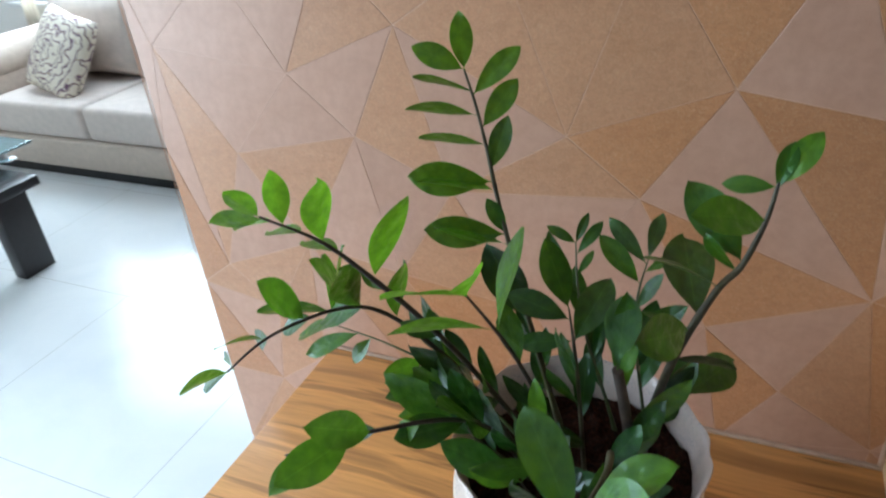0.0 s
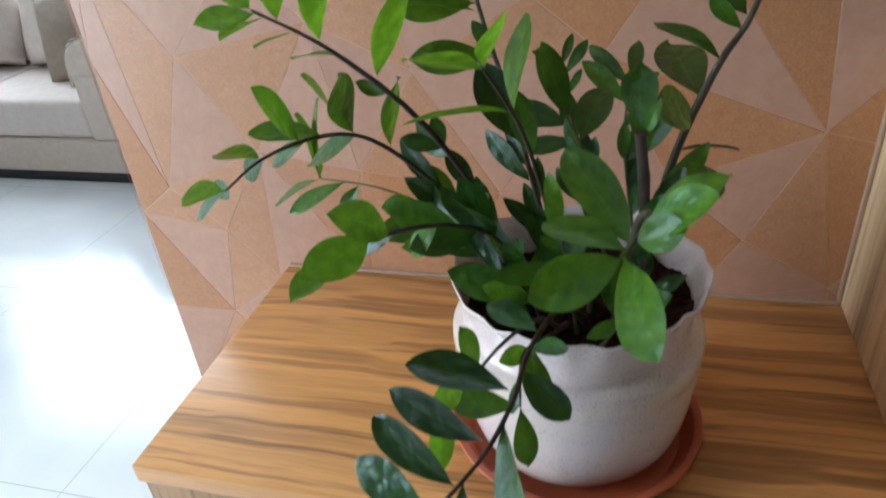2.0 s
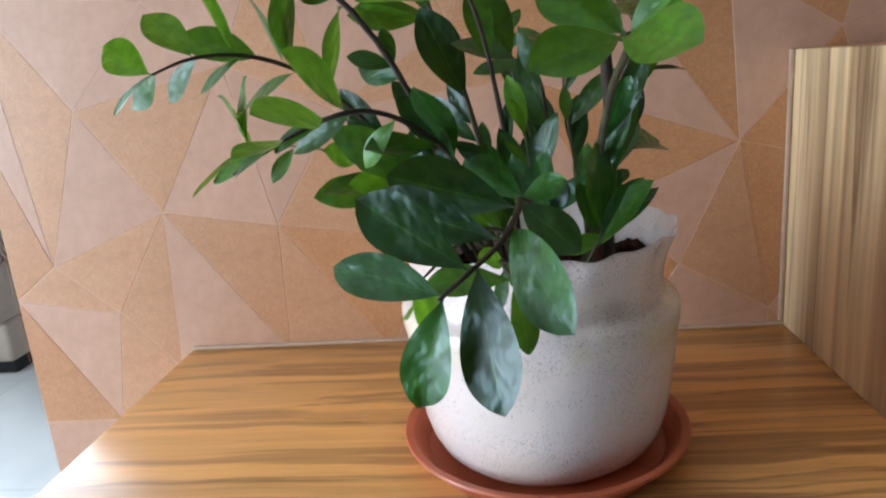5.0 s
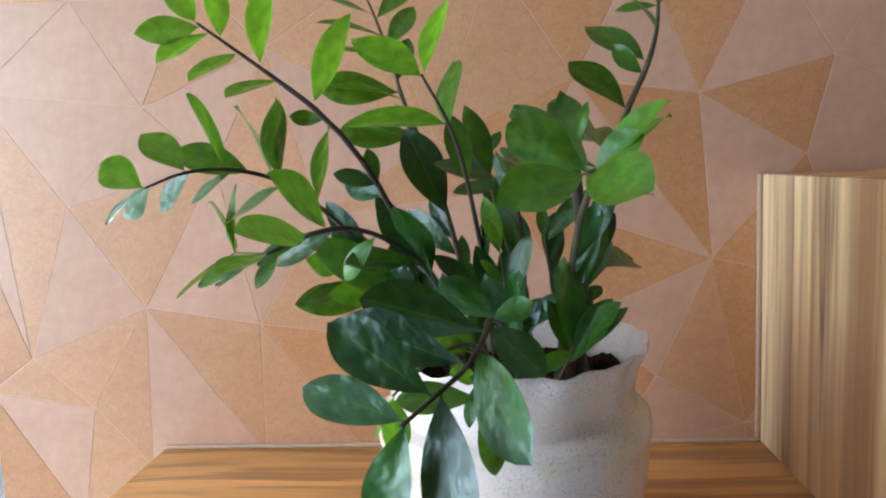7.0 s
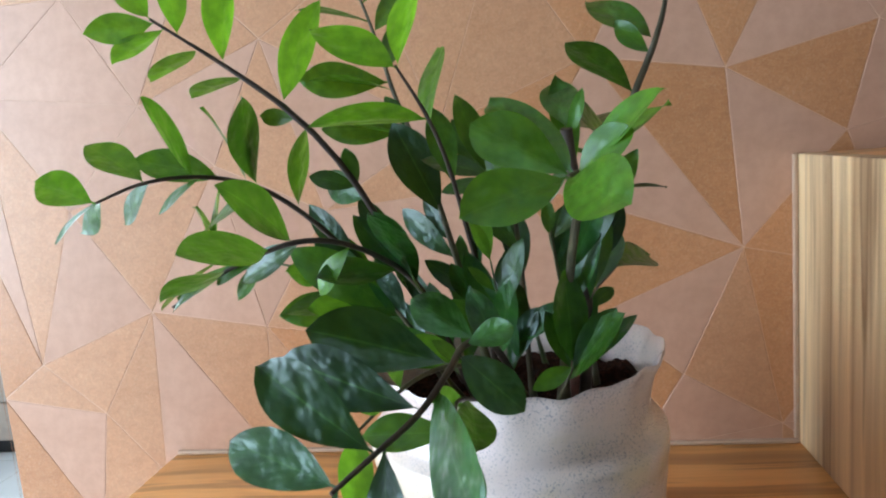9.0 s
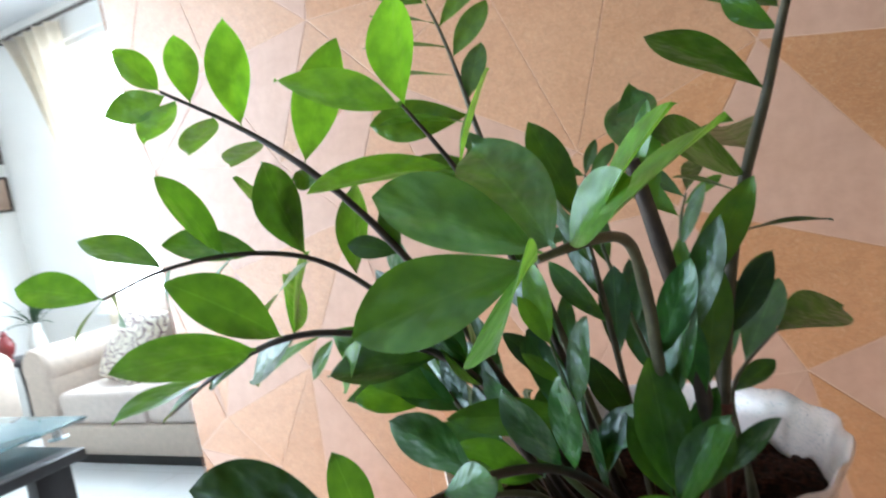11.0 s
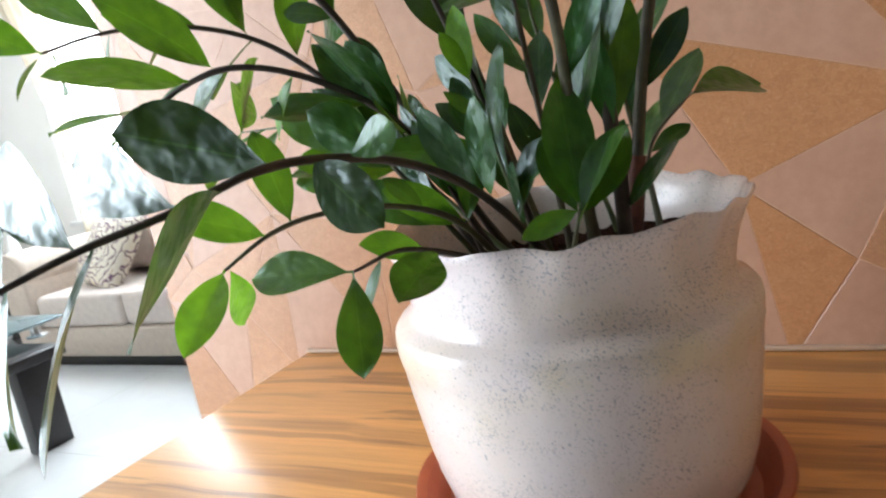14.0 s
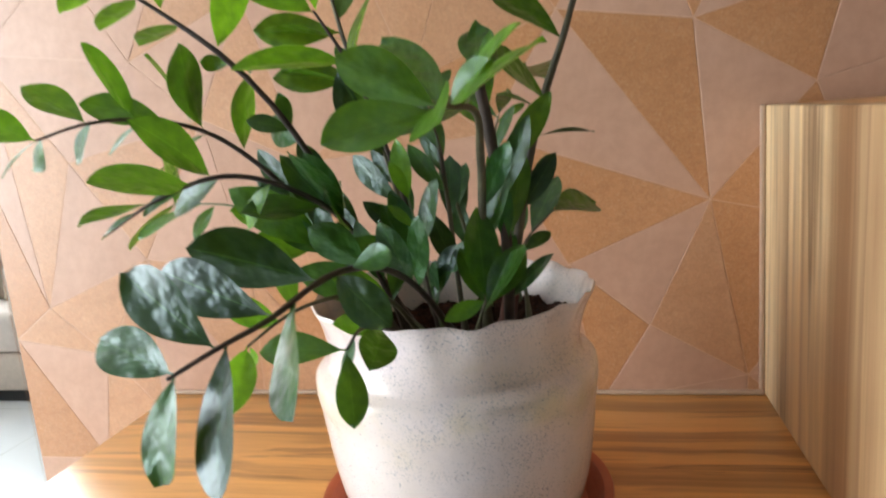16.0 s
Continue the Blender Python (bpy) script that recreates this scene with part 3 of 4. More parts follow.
def arm_throw():
    """Printed cloth lying over the sofa's arm."""
    bm = bmesh.new()
    n, k = 14, 26
    g = []
    for i in range(n + 1):
        row = []
        y = 1.66 + 0.52 * i / n
        for j in range(k + 1):
            a = math.pi * (-0.18 + 1.36 * j / k)
            r = 0.139 + 0.004 * math.sin(i * 1.3 + j * 0.5)
            drop = 0.0
            if a < 0:
                drop, a = -a * 0.16, 0.0
            elif a > math.pi:
                drop, a = (a - math.pi) * 0.16, math.pi
            row.append(bm.verts.new((-1.775 + r * math.cos(a), y + 0.01 * math.sin(j * 0.7), 0.575 + r * math.sin(a) - drop)))
        g.append(row)
    for i in range(n):
        for j in range(k):
            bm.faces.new((g[i][j], g[i + 1][j], g[i + 1][j + 1], g[i][j + 1]))
    bmesh.ops.solidify(bm, geom=bm.faces[:], thickness=0.004)
    return tagged(link("arm_cover", bm, SCROLL, 60), "cream printed cloth draped over the sofa armrest", "cloth")


arm_throw()


def coffee_table():
    """Dark box frame with a tinted glass top on steel posts."""
    c = thing("coffee_table", (-2.98, 0.84, 0), "dark wood coffee table with a tinted glass top on steel posts", "coffee table")
    lx, ly = 0.80, 0.27
    for sx in (-1, 1):
        bm = box((sx * lx - 0.035, -0.075, 0.0), (sx * lx + 0.035, 0.075, 0.36), 0.004)
        part("leg", bm, DARKWOOD, c)
    for sx in (-1, 1):
        part("end_beam", box((sx * lx - 0.05, -ly, 0.3605), (sx * lx + 0.05, 0.14, 0.405), 0.004), DARKWOOD, c)
    part("shelf", box((-lx + 0.0505, -0.16, 0.365), (lx - 0.0505, 0.16, 0.395), 0.004), DARKWOOD, c)
    for sx in (-0.48, 0.48):
        for sy in (-0.22, 0.22):
            bm = lathe([(0.045, 0.4055), (0.045, 0.411), (0.024, 0.416), (0.022, 0.467), (0.03, 0.4695)], 28)
            moved(bm, pose(sx * 1.14, sy, 0))
            part("post", bm, STEEL, c, "polished steel post")
    part("glass_top", box((-0.68, -0.36, 0.470), (0.66, 0.30, 0.482), 0.004, 3), GLASS, c, "blue-green tinted glass top")
    return c


coffee_table()


def curtain(x0, x1, y, z0, z1, material, folds, tie, label, swag=False):
    """Hanging cloth with folds; tie narrows it at mid height."""
    bm = bmesh.new()
    nx, nz = folds * 8, 30
    g = []
    for i in range(nz + 1):
        f = i / nz
        z = z0 + (z1 - z0) * f
        s = 1 - tie * (min(1.0, (1 - f) / 0.5) ** 0.8 if swag else math.exp(-((f - 0.42) / 0.24) ** 2))
        row = []
        for j in range(nx + 1):
            u = j / nx
            x = x1 - (x1 - x0) * u * s if swag else x0 + (x1 - x0) * u * s
            row.append(bm.verts.new((x, y + 0.035 * s * math.sin(u * folds * 2 * math.pi) + 0.01 * math.sin(z * 5 + u * 9), z)))
        g.append(row)
    for i in range(nz):
        for j in range(nx):
            bm.faces.new((g[i][j], g[i][j + 1], g[i + 1][j + 1], g[i + 1][j]))
    bmesh.ops.solidify(bm, geom=bm.faces[:], thickness=0.003)
    return tagged(link("curtain", bm, material, 70), label, "curtain")


curtain(-4.50, -3.86, 2.55, 0.06, 2.86, CURTAIN, 5, 0.78, "cream curtain gathered beside the bright window", True)
curtain(-2.35, -1.75, 2.56, 0.06, 2.86, CURTAIN, 5, 0.2, "cream curtain hanging straight at the window")
rod = thing("curtain_rod", (-3.3, 2.55, 2.88), "dark turned wood curtain rod on brackets", "curtain rod")
part("pole", moved(lathe([(0.014, -1.40), (0.014, 1.62)], 20), pose(0, 0, 0, 0, 90, 0)), FRAME, rod)
for sx, ex in ((-1, -1.40), (1, 1.62)):
    part("finial", moved(lathe([(0.014, 0.0), (0.022, 0.008), (0.014, 0.02), (0.034, 0.05), (0.036, 0.065), (0.026, 0.088), (0.006, 0.1)], 24), pose(ex, 0, 0, 0, sx * 90, 0)), FRAME, rod)
    part("bracket", box((ex - sx * 0.1 - 0.01, 0.0, -0.012), (ex - sx * 0.1 + 0.01, 0.0995, 0.012), 0.003), FRAME, rod)


def framed_print(z):
    f = thing("picture_frame", (-4.999, 2.42, z), "dark framed print in brown tones hanging on the wall", "picture", "row of framed prints")
    w, h, t = 0.205, 0.14, 0.02
    for a, b in (((0, -w, h - t), (0.025, w, h)), ((0, -w, -h), (0.025, w, -h + t)), ((0, -w, -h + t), (0.025, -w + t, h - t)), ((0, w - t, -h + t), (0.025, w, h - t))):
        part("frame_bar", box(a, b, 0.003), FRAME, f)
    part("print", box((0.002, -w + t, -h + t), (0.012, w - t, h - t), 0), PRINT, f, "faded brown print")
    return f


for z in (2.56, 2.17, 1.79):
    framed_print(z)


LAMP_GLOW, _, _, lamp_b = mat("lamp_diffuser", 0.6, 0, (0.8, 0.8, 0.8))
lamp_b.inputs["Emission Color"].default_value, lamp_b.inputs["Emission Strength"].default_value = (1.0, 0.95, 0.88, 1), 9.0
downlight = thing("ceiling_downlight", (-4.22, 2.18, ROOM[4]), "small round recessed ceiling downlight switched on", "ceiling light")
part("trim_ring", lathe([(0.046, -0.0005), (0.064, -0.0005), (0.066, -0.006), (0.060, -0.011), (0.050, -0.010), (0.046, -0.004)], 40, None, False), SILL, downlight, "white trim ring")
part("diffuser", lathe([(0.0, -0.004), (0.0455, -0.004), (0.0455, -0.0006), (0.0, -0.0006)], 40, None, False), LAMP_GLOW, downlight, "lit diffuser")


def corner_table():
    c = thing("corner_table", (-4.45, 2.12, 0), "small dark wood corner table between the sofas", "side table")
    part("tabletop", moved(lathe([(0.0, 0.53), (0.235, 0.53), (0.245, 0.54), (0.245, 0.555), (0.235, 0.56), (0.0, 0.56)], 48), pose(0, 0, 0)), DARKWOOD, c)
    part("column", lathe([(0.05, 0.02), (0.035, 0.08), (0.028, 0.3), (0.04, 0.5), (0.06, 0.5295)], 28), DARKWOOD, c)
    part("foot", lathe([(0.16, 0.0), (0.16, 0.012), (0.05, 0.0199)], 36), DARKWOOD, c)
    return c


corner_table()
LILY = plain("white_petal", (0.80, 0.80, 0.76), 0.6, 0.08, 30)
GREENERY = plain("greenery", (0.06, 0.13, 0.06), 0.5, 0.4, 30)
REDBLACK = plain("lacquer_red", (0.22, 0.03, 0.03), 0.3, 0.5, 18)


def bouquet():
    v = thing("flower_vase", (-4.40, 2.22, 0.5602), "white vase of pale flowers and thin green leaves", "vase")
    part("vase", lathe([(0.045, 0.0), (0.06, 0.03), (0.065, 0.09), (0.04, 0.16), (0.03, 0.20), (0.042, 0.23), (0.037, 0.23), (0.026, 0.2), (0.03, 0.15)], 36, None, False), LILY, v)
    rnd = random.Random(5)
    for k in range(26):
        a, el, ln = rnd.uniform(0, 6.28), rnd.uniform(0.5, 1.35), rnd.uniform(0.22, 0.42)
        d = Vector((math.cos(a) * math.cos(el), math.sin(a) * math.cos(el), math.sin(el)))
        side = d.cross(Vector((0, 0, 1))).normalized()
        bm = bmesh.new()
        pts = [Vector((0, 0, 0.2)) + d * ln * t - Vector((0, 0, 0.12 * t * t)) for t in (0, 0.25, 0.5, 0.75, 1)]
        rows = [(bm.verts.new(p + side * w), bm.verts.new(p + Vector((0, 0, 0.004))), bm.verts.new(p - side * w)) for p, w in zip(pts, (0.002, 0.008, 0.011, 0.008, 0.001))]
        for r0, r1 in zip(rows, rows[1:]):
            bm.faces.new((r0[0], r0[1], r1[1], r1[0]))
            bm.faces.new((r0[1], r0[2], r1[2], r1[1]))
        bmesh.ops.solidify(bm, geom=bm.faces[:], thickness=0.0012)
        part("leaf", bm, GREENERY, v)
        if k % 3 == 0:
            bm = bmesh.new()
            for q in range(6):
                b2 = q * math.pi / 3
                o = Vector((math.cos(b2), math.sin(b2), 0.35))
                s2 = Vector((-math.sin(b2), math.cos(b2), 0))
                c = pts[-1] + Vector((0, 0, 0.01))
                ring = [bm.verts.new(p) for p in (c, c + o * 0.025 + s2 * 0.014, c + o * 0.055, c + o * 0.025 - s2 * 0.014)]
                bm.faces.new(ring)
            bmesh.ops.solidify(bm, geom=bm.faces[:], thickness=0.0015)
            part("flower", bm, LILY, v, "pale open flower")
    return v


bouquet()
orn = thing("ornament", (-4.36, 1.98, 0.5602), "small black and red lacquered ornament on the corner table", "ornament")
part("figure", lathe([(0.03, 0.0), (0.034, 0.01), (0.022, 0.03), (0.05, 0.08), (0.058, 0.12), (0.045, 0.165), (0.02, 0.19), (0.024, 0.205), (0.006, 0.23)], 32), REDBLACK, orn)
part("base", lathe([(0.045, -0.0), (0.045, 0.008), (0.030, 0.0095)], 28), BLACK, orn)


# ---- the plant: stem radius, stem line, leaves (place along the stem, reach in mm, roll, tone for youth and light, width in % of length or 0) ----
STEMS = {
    "stem_1": (0.0034, [(0.452, -0.273, 0.944), (0.349, -0.373, 1.188), (0.307, -0.380, 1.223), (0.270, -0.404, 1.254)], [
        (0.99, -47, -10, -4, 68, 40, 44), (1, -13, -17, 28, 64, 40, 58), (0.95, -3, 2, 46, -8, 40, 44), (0.86, 10, -11, 65, 24, 42, 44),
        (0.73, 24, 18, 74, -56, 40, 44), (0.97, -48, 9, -17, 12, 36, 44), (0.91, -49, 18, -16, 0, 30, 44), (0.82, -51, 21, -5, 8, 25, 44),
        (0.69, -34, 11, 4, -88, 10, 36), (0.49, -45, 32, 18, -80, 0, 44), (0.51, -34, -9, 12, -71, 0, 0), (0.53, -7, -2, 30, -91, 0, 0),
        (0.38, -24, -3, 41, -76, 0, 0), (0.11, 14, -48, 38, 103, -1, 0), (0.2, -25, 11, 50, -76, -1, 0), (0.22, -5, -42, 29, 118, -1, 0),
        (0.29, 3, -30, 39, 106, -1, 0),
    ]),
    "stem_2": (0.0031, [(0.442, -0.296, 0.944), (0.370, -0.308, 1.066), (0.307, -0.339, 1.130), (0.278, -0.387, 1.143), (0.257, -0.426, 1.141), (0.245, -0.458, 1.132)], [
        (1, -7, -45, 19, 60, 10, 48), (0.89, -8, -46, 31, 32, 10, 44), (0.79, -15, -29, 56, -60, 8, 44), (0.72, -46, -36, 20, 60, 6, 44),
        (0.66, -16, -18, 61, -16, 5, 44), (0.63, 10, -40, 67, 56, 0, 44), (0.53, 9, 2, 68, -28, 12, 44), (0.99, -34, 32, -21, 80, 0, 36),
        (0.88, -38, 22, -29, -84, 0, 36), (0.77, -38, 0, -24, -32, 0, 44), (0.62, -59, 4, -30, -28, 0, 44), (1, -29, -7, -21, -24, 0, 44),
        (0.12, -22, -31, 49, -159, -1, 0), (0.2, -12, -20, 55, 176, -1, 0), (0.29, -43, -27, 46, -91, -1, 0), (0.34, -42, 2, 52, -92, -1, 0),
    ]),
    "stem_3": (0.0031, [(0.467, -0.320, 0.944), (0.424, -0.387, 1.068), (0.372, -0.449, 1.097), (0.337, -0.461, 1.086), (0.295, -0.469, 1.063)], [
        (0.78, -20, -70, 13, -44, 12, 44), (0.73, -17, -47, 43, -72, 8, 44), (0.87, -14, -55, -6, -8, 16, 44), (0.9, -23, -14, -15, -12, 0, 44),
        (0.71, -49, 8, -25, -64, 0, 36), (0.78, -34, -10, -15, -32, 0, 44), (0.44, -49, -42, 3, -36, 0, 44), (0.6, -30, 6, -33, -68, 40, 44),
        (0.37, -17, -40, 65, -4, 0, 44), (0.37, -28, -1, 57, -73, 0, 0), (0.16, -9, -30, 61, -160, -1, 0), (0.24, -29, 10, 49, -84, -1, 0),
        (0.33, -9, -36, 36, 136, -1, 0), (0.39, -36, -19, 52, -104, -1, 0),
    ]),
    "stem_4": (0.0031, [(0.486, -0.289, 0.943), (0.475, -0.345, 1.081), (0.455, -0.385, 1.174), (0.438, -0.395, 1.208)], [
        (0.99, -43, -47, 25, 32, 40, 44), (0.99, 22, -37, 48, 32, 42, 44), (0.85, -76, -28, 7, 24, 32, 44), (0.84, 3, 62, 58, -52, 25, 44),
        (0.66, -11, -5, 57, -105, 0, 0), (0.14, -32, -2, 61, -105, -1, 0), (0.19, -21, 9, 49, -90, -1, 0), (0.25, -23, -23, 46, -137, -1, 0),
        (0.3, -47, 9, 34, -68, -1, 0), (0.38, 2, -17, 44, 131, -1, 0),
    ]),
    "stem_5": (0.0034, [(0.476, -0.255, 0.943), (0.430, -0.252, 1.135), (0.400, -0.221, 1.209), (0.389, -0.211, 1.247), (0.374, -0.200, 1.291), (0.365, -0.195, 1.313)], [
        (1, -43, -15, 25, -60, 15, 0), (1, -5, 8, 50, -6, 20, 0), (0.94, 38, 23, 40, 59, 20, 0), (0.95, -48, -19, 17, -4, 0, 0),
        (0.89, -60, -27, 13, -2, 5, 0), (0.86, 28, 22, 41, 54, 15, 0), (0.82, -56, -23, 13, -1, 5, 0), (0.76, 11, 20, 46, 38, 0, 0),
        (0.71, -67, -25, 20, 2, 10, 0), (0.6, -21, 8, 31, -36, 0, 0), (0.57, -66, -21, 20, 5, 10, 0), (0.37, -35, -9, 83, -88, 0, 0),
        (0.73, -78, -22, 7, -77, 15, 0), (0.6, -75, -19, 5, -73, 15, 0), (0.12, -23, 7, 49, -68, -1, 0), (0.2, -3, 18, 43, -5, -1, 0),
        (0.27, -50, 15, 46, -87, -1, 0), (0.32, -24, 14, 41, -78, -1, 0),
    ]),
    "stem_6": (0.0046, [(0.552, -0.302, 0.947), (0.592, -0.294, 1.133), (0.611, -0.293, 1.182), (0.624, -0.313, 1.217), (0.635, -0.299, 1.248), (0.639, -0.288, 1.272)], [
        (0.82, -45, 39, 43, -28, 6, 44), (0.69, -51, -33, 43, 16, 6, 44), (0.79, -26, -1, 24, -128, 12, 48), (0.55, -28, -70, 34, -64, 0, 44),
        (0.92, -41, -58, 31, -51, 5, 0), (0.99, -36, -1, 0, -51, 20, 0), (0.99, 22, 11, 38, 45, 35, 0), (0.98, 7, 12, 33, 23, 10, 0),
        (0.59, -24, 95, 20, -9, 0, 0), (0.52, -35, 8, 17, 13, 0, 0), (0.28, 30, 16, 46, 64, 0, 32), (0.46, 48, 3, 6, -11, 0, 32),
        (0.32, 24, 28, 31, -60, 0, 36),
    ]),
    "stem_7": (0.0046, [(0.540, -0.340, 0.944), (0.545, -0.372, 1.022), (0.554, -0.412, 1.098), (0.559, -0.457, 1.127), (0.553, -0.492, 1.131), (0.545, -0.515, 1.130)], [
        (1, -51, -34, -12, -48, 12, 50), (0.98, -47, -21, 30, 60, 12, 50), (0.96, -42, 41, 46, -12, 10, 42), (1, 18, -82, -6, 48, 22, 38),
        (0.89, 47, 13, 35, 8, 24, 50), (0.89, 34, -28, 41, 48, 24, 50), (0.94, 25, -16, 21, 64, 22, 66), (0.12, 25, 2, 52, 72, -1, 0),
        (0.3, 22, -15, 64, 88, -1, 0), (0.42, 22, 1, 48, 80, -1, 0),
    ]),
    "stem_8": (0.0032, [(0.508, -0.339, 0.949), (0.499, -0.375, 0.987), (0.491, -0.452, 1.028), (0.484, -0.512, 1.042), (0.482, -0.560, 1.044), (0.473, -0.592, 1.037), (0.458, -0.622, 1.031), (0.446, -0.639, 1.025)], [
        (0.71, -67, -5, 23, 88, 0, 46), (0.83, -65, 10, 22, -80, 0, 38), (0.93, -50, 13, 33, -76, 0, 46), (0.99, -52, 21, 11, -46, 0, 42),
        (0.99, -14, -4, -49, -48, 0, 50), (0.91, 7, -42, -51, 36, 0, 46), (0.78, 18, -70, -29, 56, 0, 38), (0.49, -35, -3, 28, 88, 0, 55),
        (0.12, 20, -8, 49, 72, -1, 0), (0.21, 9, -22, 59, 145, -1, 0), (0.25, -12, -30, 49, -152, -1, 0), (0.57, 27, -2, 11, -95, 6, 55),
        (0.64, 32, -12, -27, 60, 4, 55),
    ]),
    "stem_9": (0.0026, [(0.488, -0.356, 0.948), (0.477, -0.408, 0.995), (0.458, -0.467, 1.014), (0.440, -0.514, 1.013), (0.425, -0.530, 1.002)], [
        (1, 7, -38, -22, -26, 40, 0), (0.99, -15, 20, -34, 133, 40, 0), (0.89, -9, -41, 21, -70, 15, 0), (0.83, -6, -4, 43, -64, 10, 0),
        (0.43, -16, -9, 21, -63, 10, 0),
    ]),
    "stem_10": (0.0024, [(0.491, -0.369, 0.955), (0.470, -0.449, 0.987), (0.478, -0.509, 0.992)], [
        (1, -53, -5, 2, -44, 10, 0), (1, 8, -19, -40, -11, 5, 0), (0.77, -4, -16, -23, 12, 0, 0), (0.44, -17, -38, 14, -62, 15, 0),
        (0.4, 12, -64, -5, -32, 5, 0),
    ]),
    "stem_11": (0.0052, [(0.557, -0.337, 0.942), (0.561, -0.349, 1.019), (0.556, -0.372, 1.110), (0.551, -0.385, 1.156)], [
        (1, -4, 47, 34, -4, 5, 46), (0.95, 11, -4, 35, 99, 16, 26), (0.63, 42, 2, 60, 91, 20, 26), (0.84, -6, 26, 75, -3, 16, 26),
        (0.38, 17, -1, 71, 103, 16, 26), (0.15, 35, -16, 41, 61, -1, 26), (0.36, 0, -24, 60, 170, -1, 26), (0.54, 23, -19, 63, 110, -1, 26),
    ]),
    "stem_12": (0.0022, [(0.504, -0.349, 0.949), (0.493, -0.382, 1.066)], [
        (1, -11, 13, 46, -35, 50, 0), (1, -9, -8, 29, -93, 45, 0), (0.78, -17, -11, 22, -74, 10, 0), (0.47, 1, 2, 62, -19, 0, 0),
        (0.6, -24, 5, 50, -65, 0, 0), (0.63, -54, -44, 17, -66, 0, 0), (0.21, 5, -21, 43, 124, -1, 0), (0.42, 46, -18, 35, 72, -1, 0),
        (0.48, -25, -3, 62, -98, -1, 0), (0.66, 20, -17, 54, 94, -1, 0),
    ]),
    "stem_13": (0.0024, [(0.569, -0.286, 0.951), (0.567, -0.272, 1.006), (0.595, -0.260, 1.036)], [
        (0.96, 43, 67, 4, 31, 0, 44), (0.69, 25, 33, 46, 12, 0, 44), (0.51, 25, 18, 15, 36, 0, 44),
    ]),
    "stem_14": (0.0026, [(0.452, -0.325, 0.950), (0.414, -0.358, 1.029), (0.377, -0.283, 1.015)], [
        (1, -66, -41, 8, -62, 10, 0), (0.77, -46, -8, 31, -65, 20, 0), (0.53, -71, -15, 53, -67, 10, 0), (0.47, -45, -6, 31, -64, 0, 0),
        (0.7, -43, -44, 10, -67, 20, 0), (1, -16, -15, 66, -87, 0, 0), (0.26, -22, 13, 41, -61, -1, 0), (0.43, -25, 23, 45, -53, -1, 0),
        (0.64, -39, 29, 42, -84, -1, 0),
    ]),
    "stem_15": (0.0022, [(0.525, -0.228, 0.946), (0.484, -0.232, 1.122), (0.475, -0.204, 1.151)], [
        (0.99, -28, 0, 15, -45, 0, 0), (0.99, 8, 15, 26, 30, 0, 0), (0.94, 20, 19, 29, 40, 0, 0), (0.85, 12, 15, 21, 35, 0, 0),
        (0.21, -21, 12, 54, -71, -1, 0), (0.36, -10, 34, 59, -8, -1, 0), (0.42, 5, 29, 40, 4, -1, 0), (0.63, -15, 23, 49, -28, -1, 0),
        (0.76, -32, -1, 62, -100, -1, 0),
    ]),
    "stem_16": (0.0022, [(0.555, -0.216, 0.945), (0.538, -0.196, 1.107), (0.541, -0.175, 1.123)], [
        (0.98, -42, 22, 34, -36, 0, 0), (1, 4, 51, 27, 8, 0, 0), (0.85, -43, 15, 41, -40, 10, 0), (0.93, 27, 12, 17, 43, 20, 0),
        (0.81, 0, -24, -32, -6, 10, 0), (0.24, 11, 39, 47, -5, -1, 0), (0.37, 8, 20, 55, 22, -1, 0), (0.43, 8, 27, 59, 4, -1, 0),
        (0.58, 42, -8, 54, 59, -1, 0), (0.73, 22, 3, 43, 44, -1, 0),
    ]),
    "stem_17": (0.0026, [(0.532, -0.375, 0.949), (0.547, -0.389, 0.988)], [
        (0.67, 38, -25, 55, 45, 0, 46), (0.87, 33, -5, 45, 92, 0, 0), (0.93, -15, 0, 43, -59, 0, 0), (1, -28, -18, -9, -56, 30, 0),
        (1, -3, 2, 69, -27, 0, 0),
    ]),
    "stem_18": (0.0026, [(0.472, -0.355, 0.955), (0.467, -0.366, 0.984)], [
        (0.9, 9, 12, 55, 63, 0, 0), (1, -38, -25, 29, -64, 25, 0), (1, -28, -18, 13, -61, 10, 0), (1, -75, -4, 28, -50, 0, 0),
    ]),
    "stem_19": (0.0028, [(0.515, -0.313, 0.948), (0.502, -0.317, 1.118), (0.488, -0.279, 1.124)], [
        (1, -22, 0, 68, -60, 0, 0), (0.81, 17, 64, 31, 18, 0, 0), (0.94, -55, -5, 22, -42, 0, 0), (0.82, -45, -16, 0, -40, 0, 0),
        (0.21, -10, -34, 50, -152, -1, 0), (0.42, -3, 30, 54, 0, -1, 0), (0.53, -26, -9, 42, -125, -1, 0), (0.59, -20, 11, 50, -74, -1, 0),
        (0.69, -18, -10, 49, -154, -1, 0),
    ]),
    "stem_20": (0.0022, [(0.462, -0.300, 0.948), (0.385, -0.298, 1.022), (0.310, -0.305, 1.060), (0.245, -0.300, 1.066)], [
        (1, -68, 20, -46, -9, 12, 0), (0.89, -54, -23, -23, -21, 12, 0), (0.83, -22, -11, -29, -45, 12, 0), (0.44, -55, -48, 4, -36, 10, 0),
        (1, -16, 57, 61, -72, 12, 0), (1, -43, 58, 45, 60, 12, 0), (0.6, -19, -44, 15, -75, 10, 0),
    ]),
}


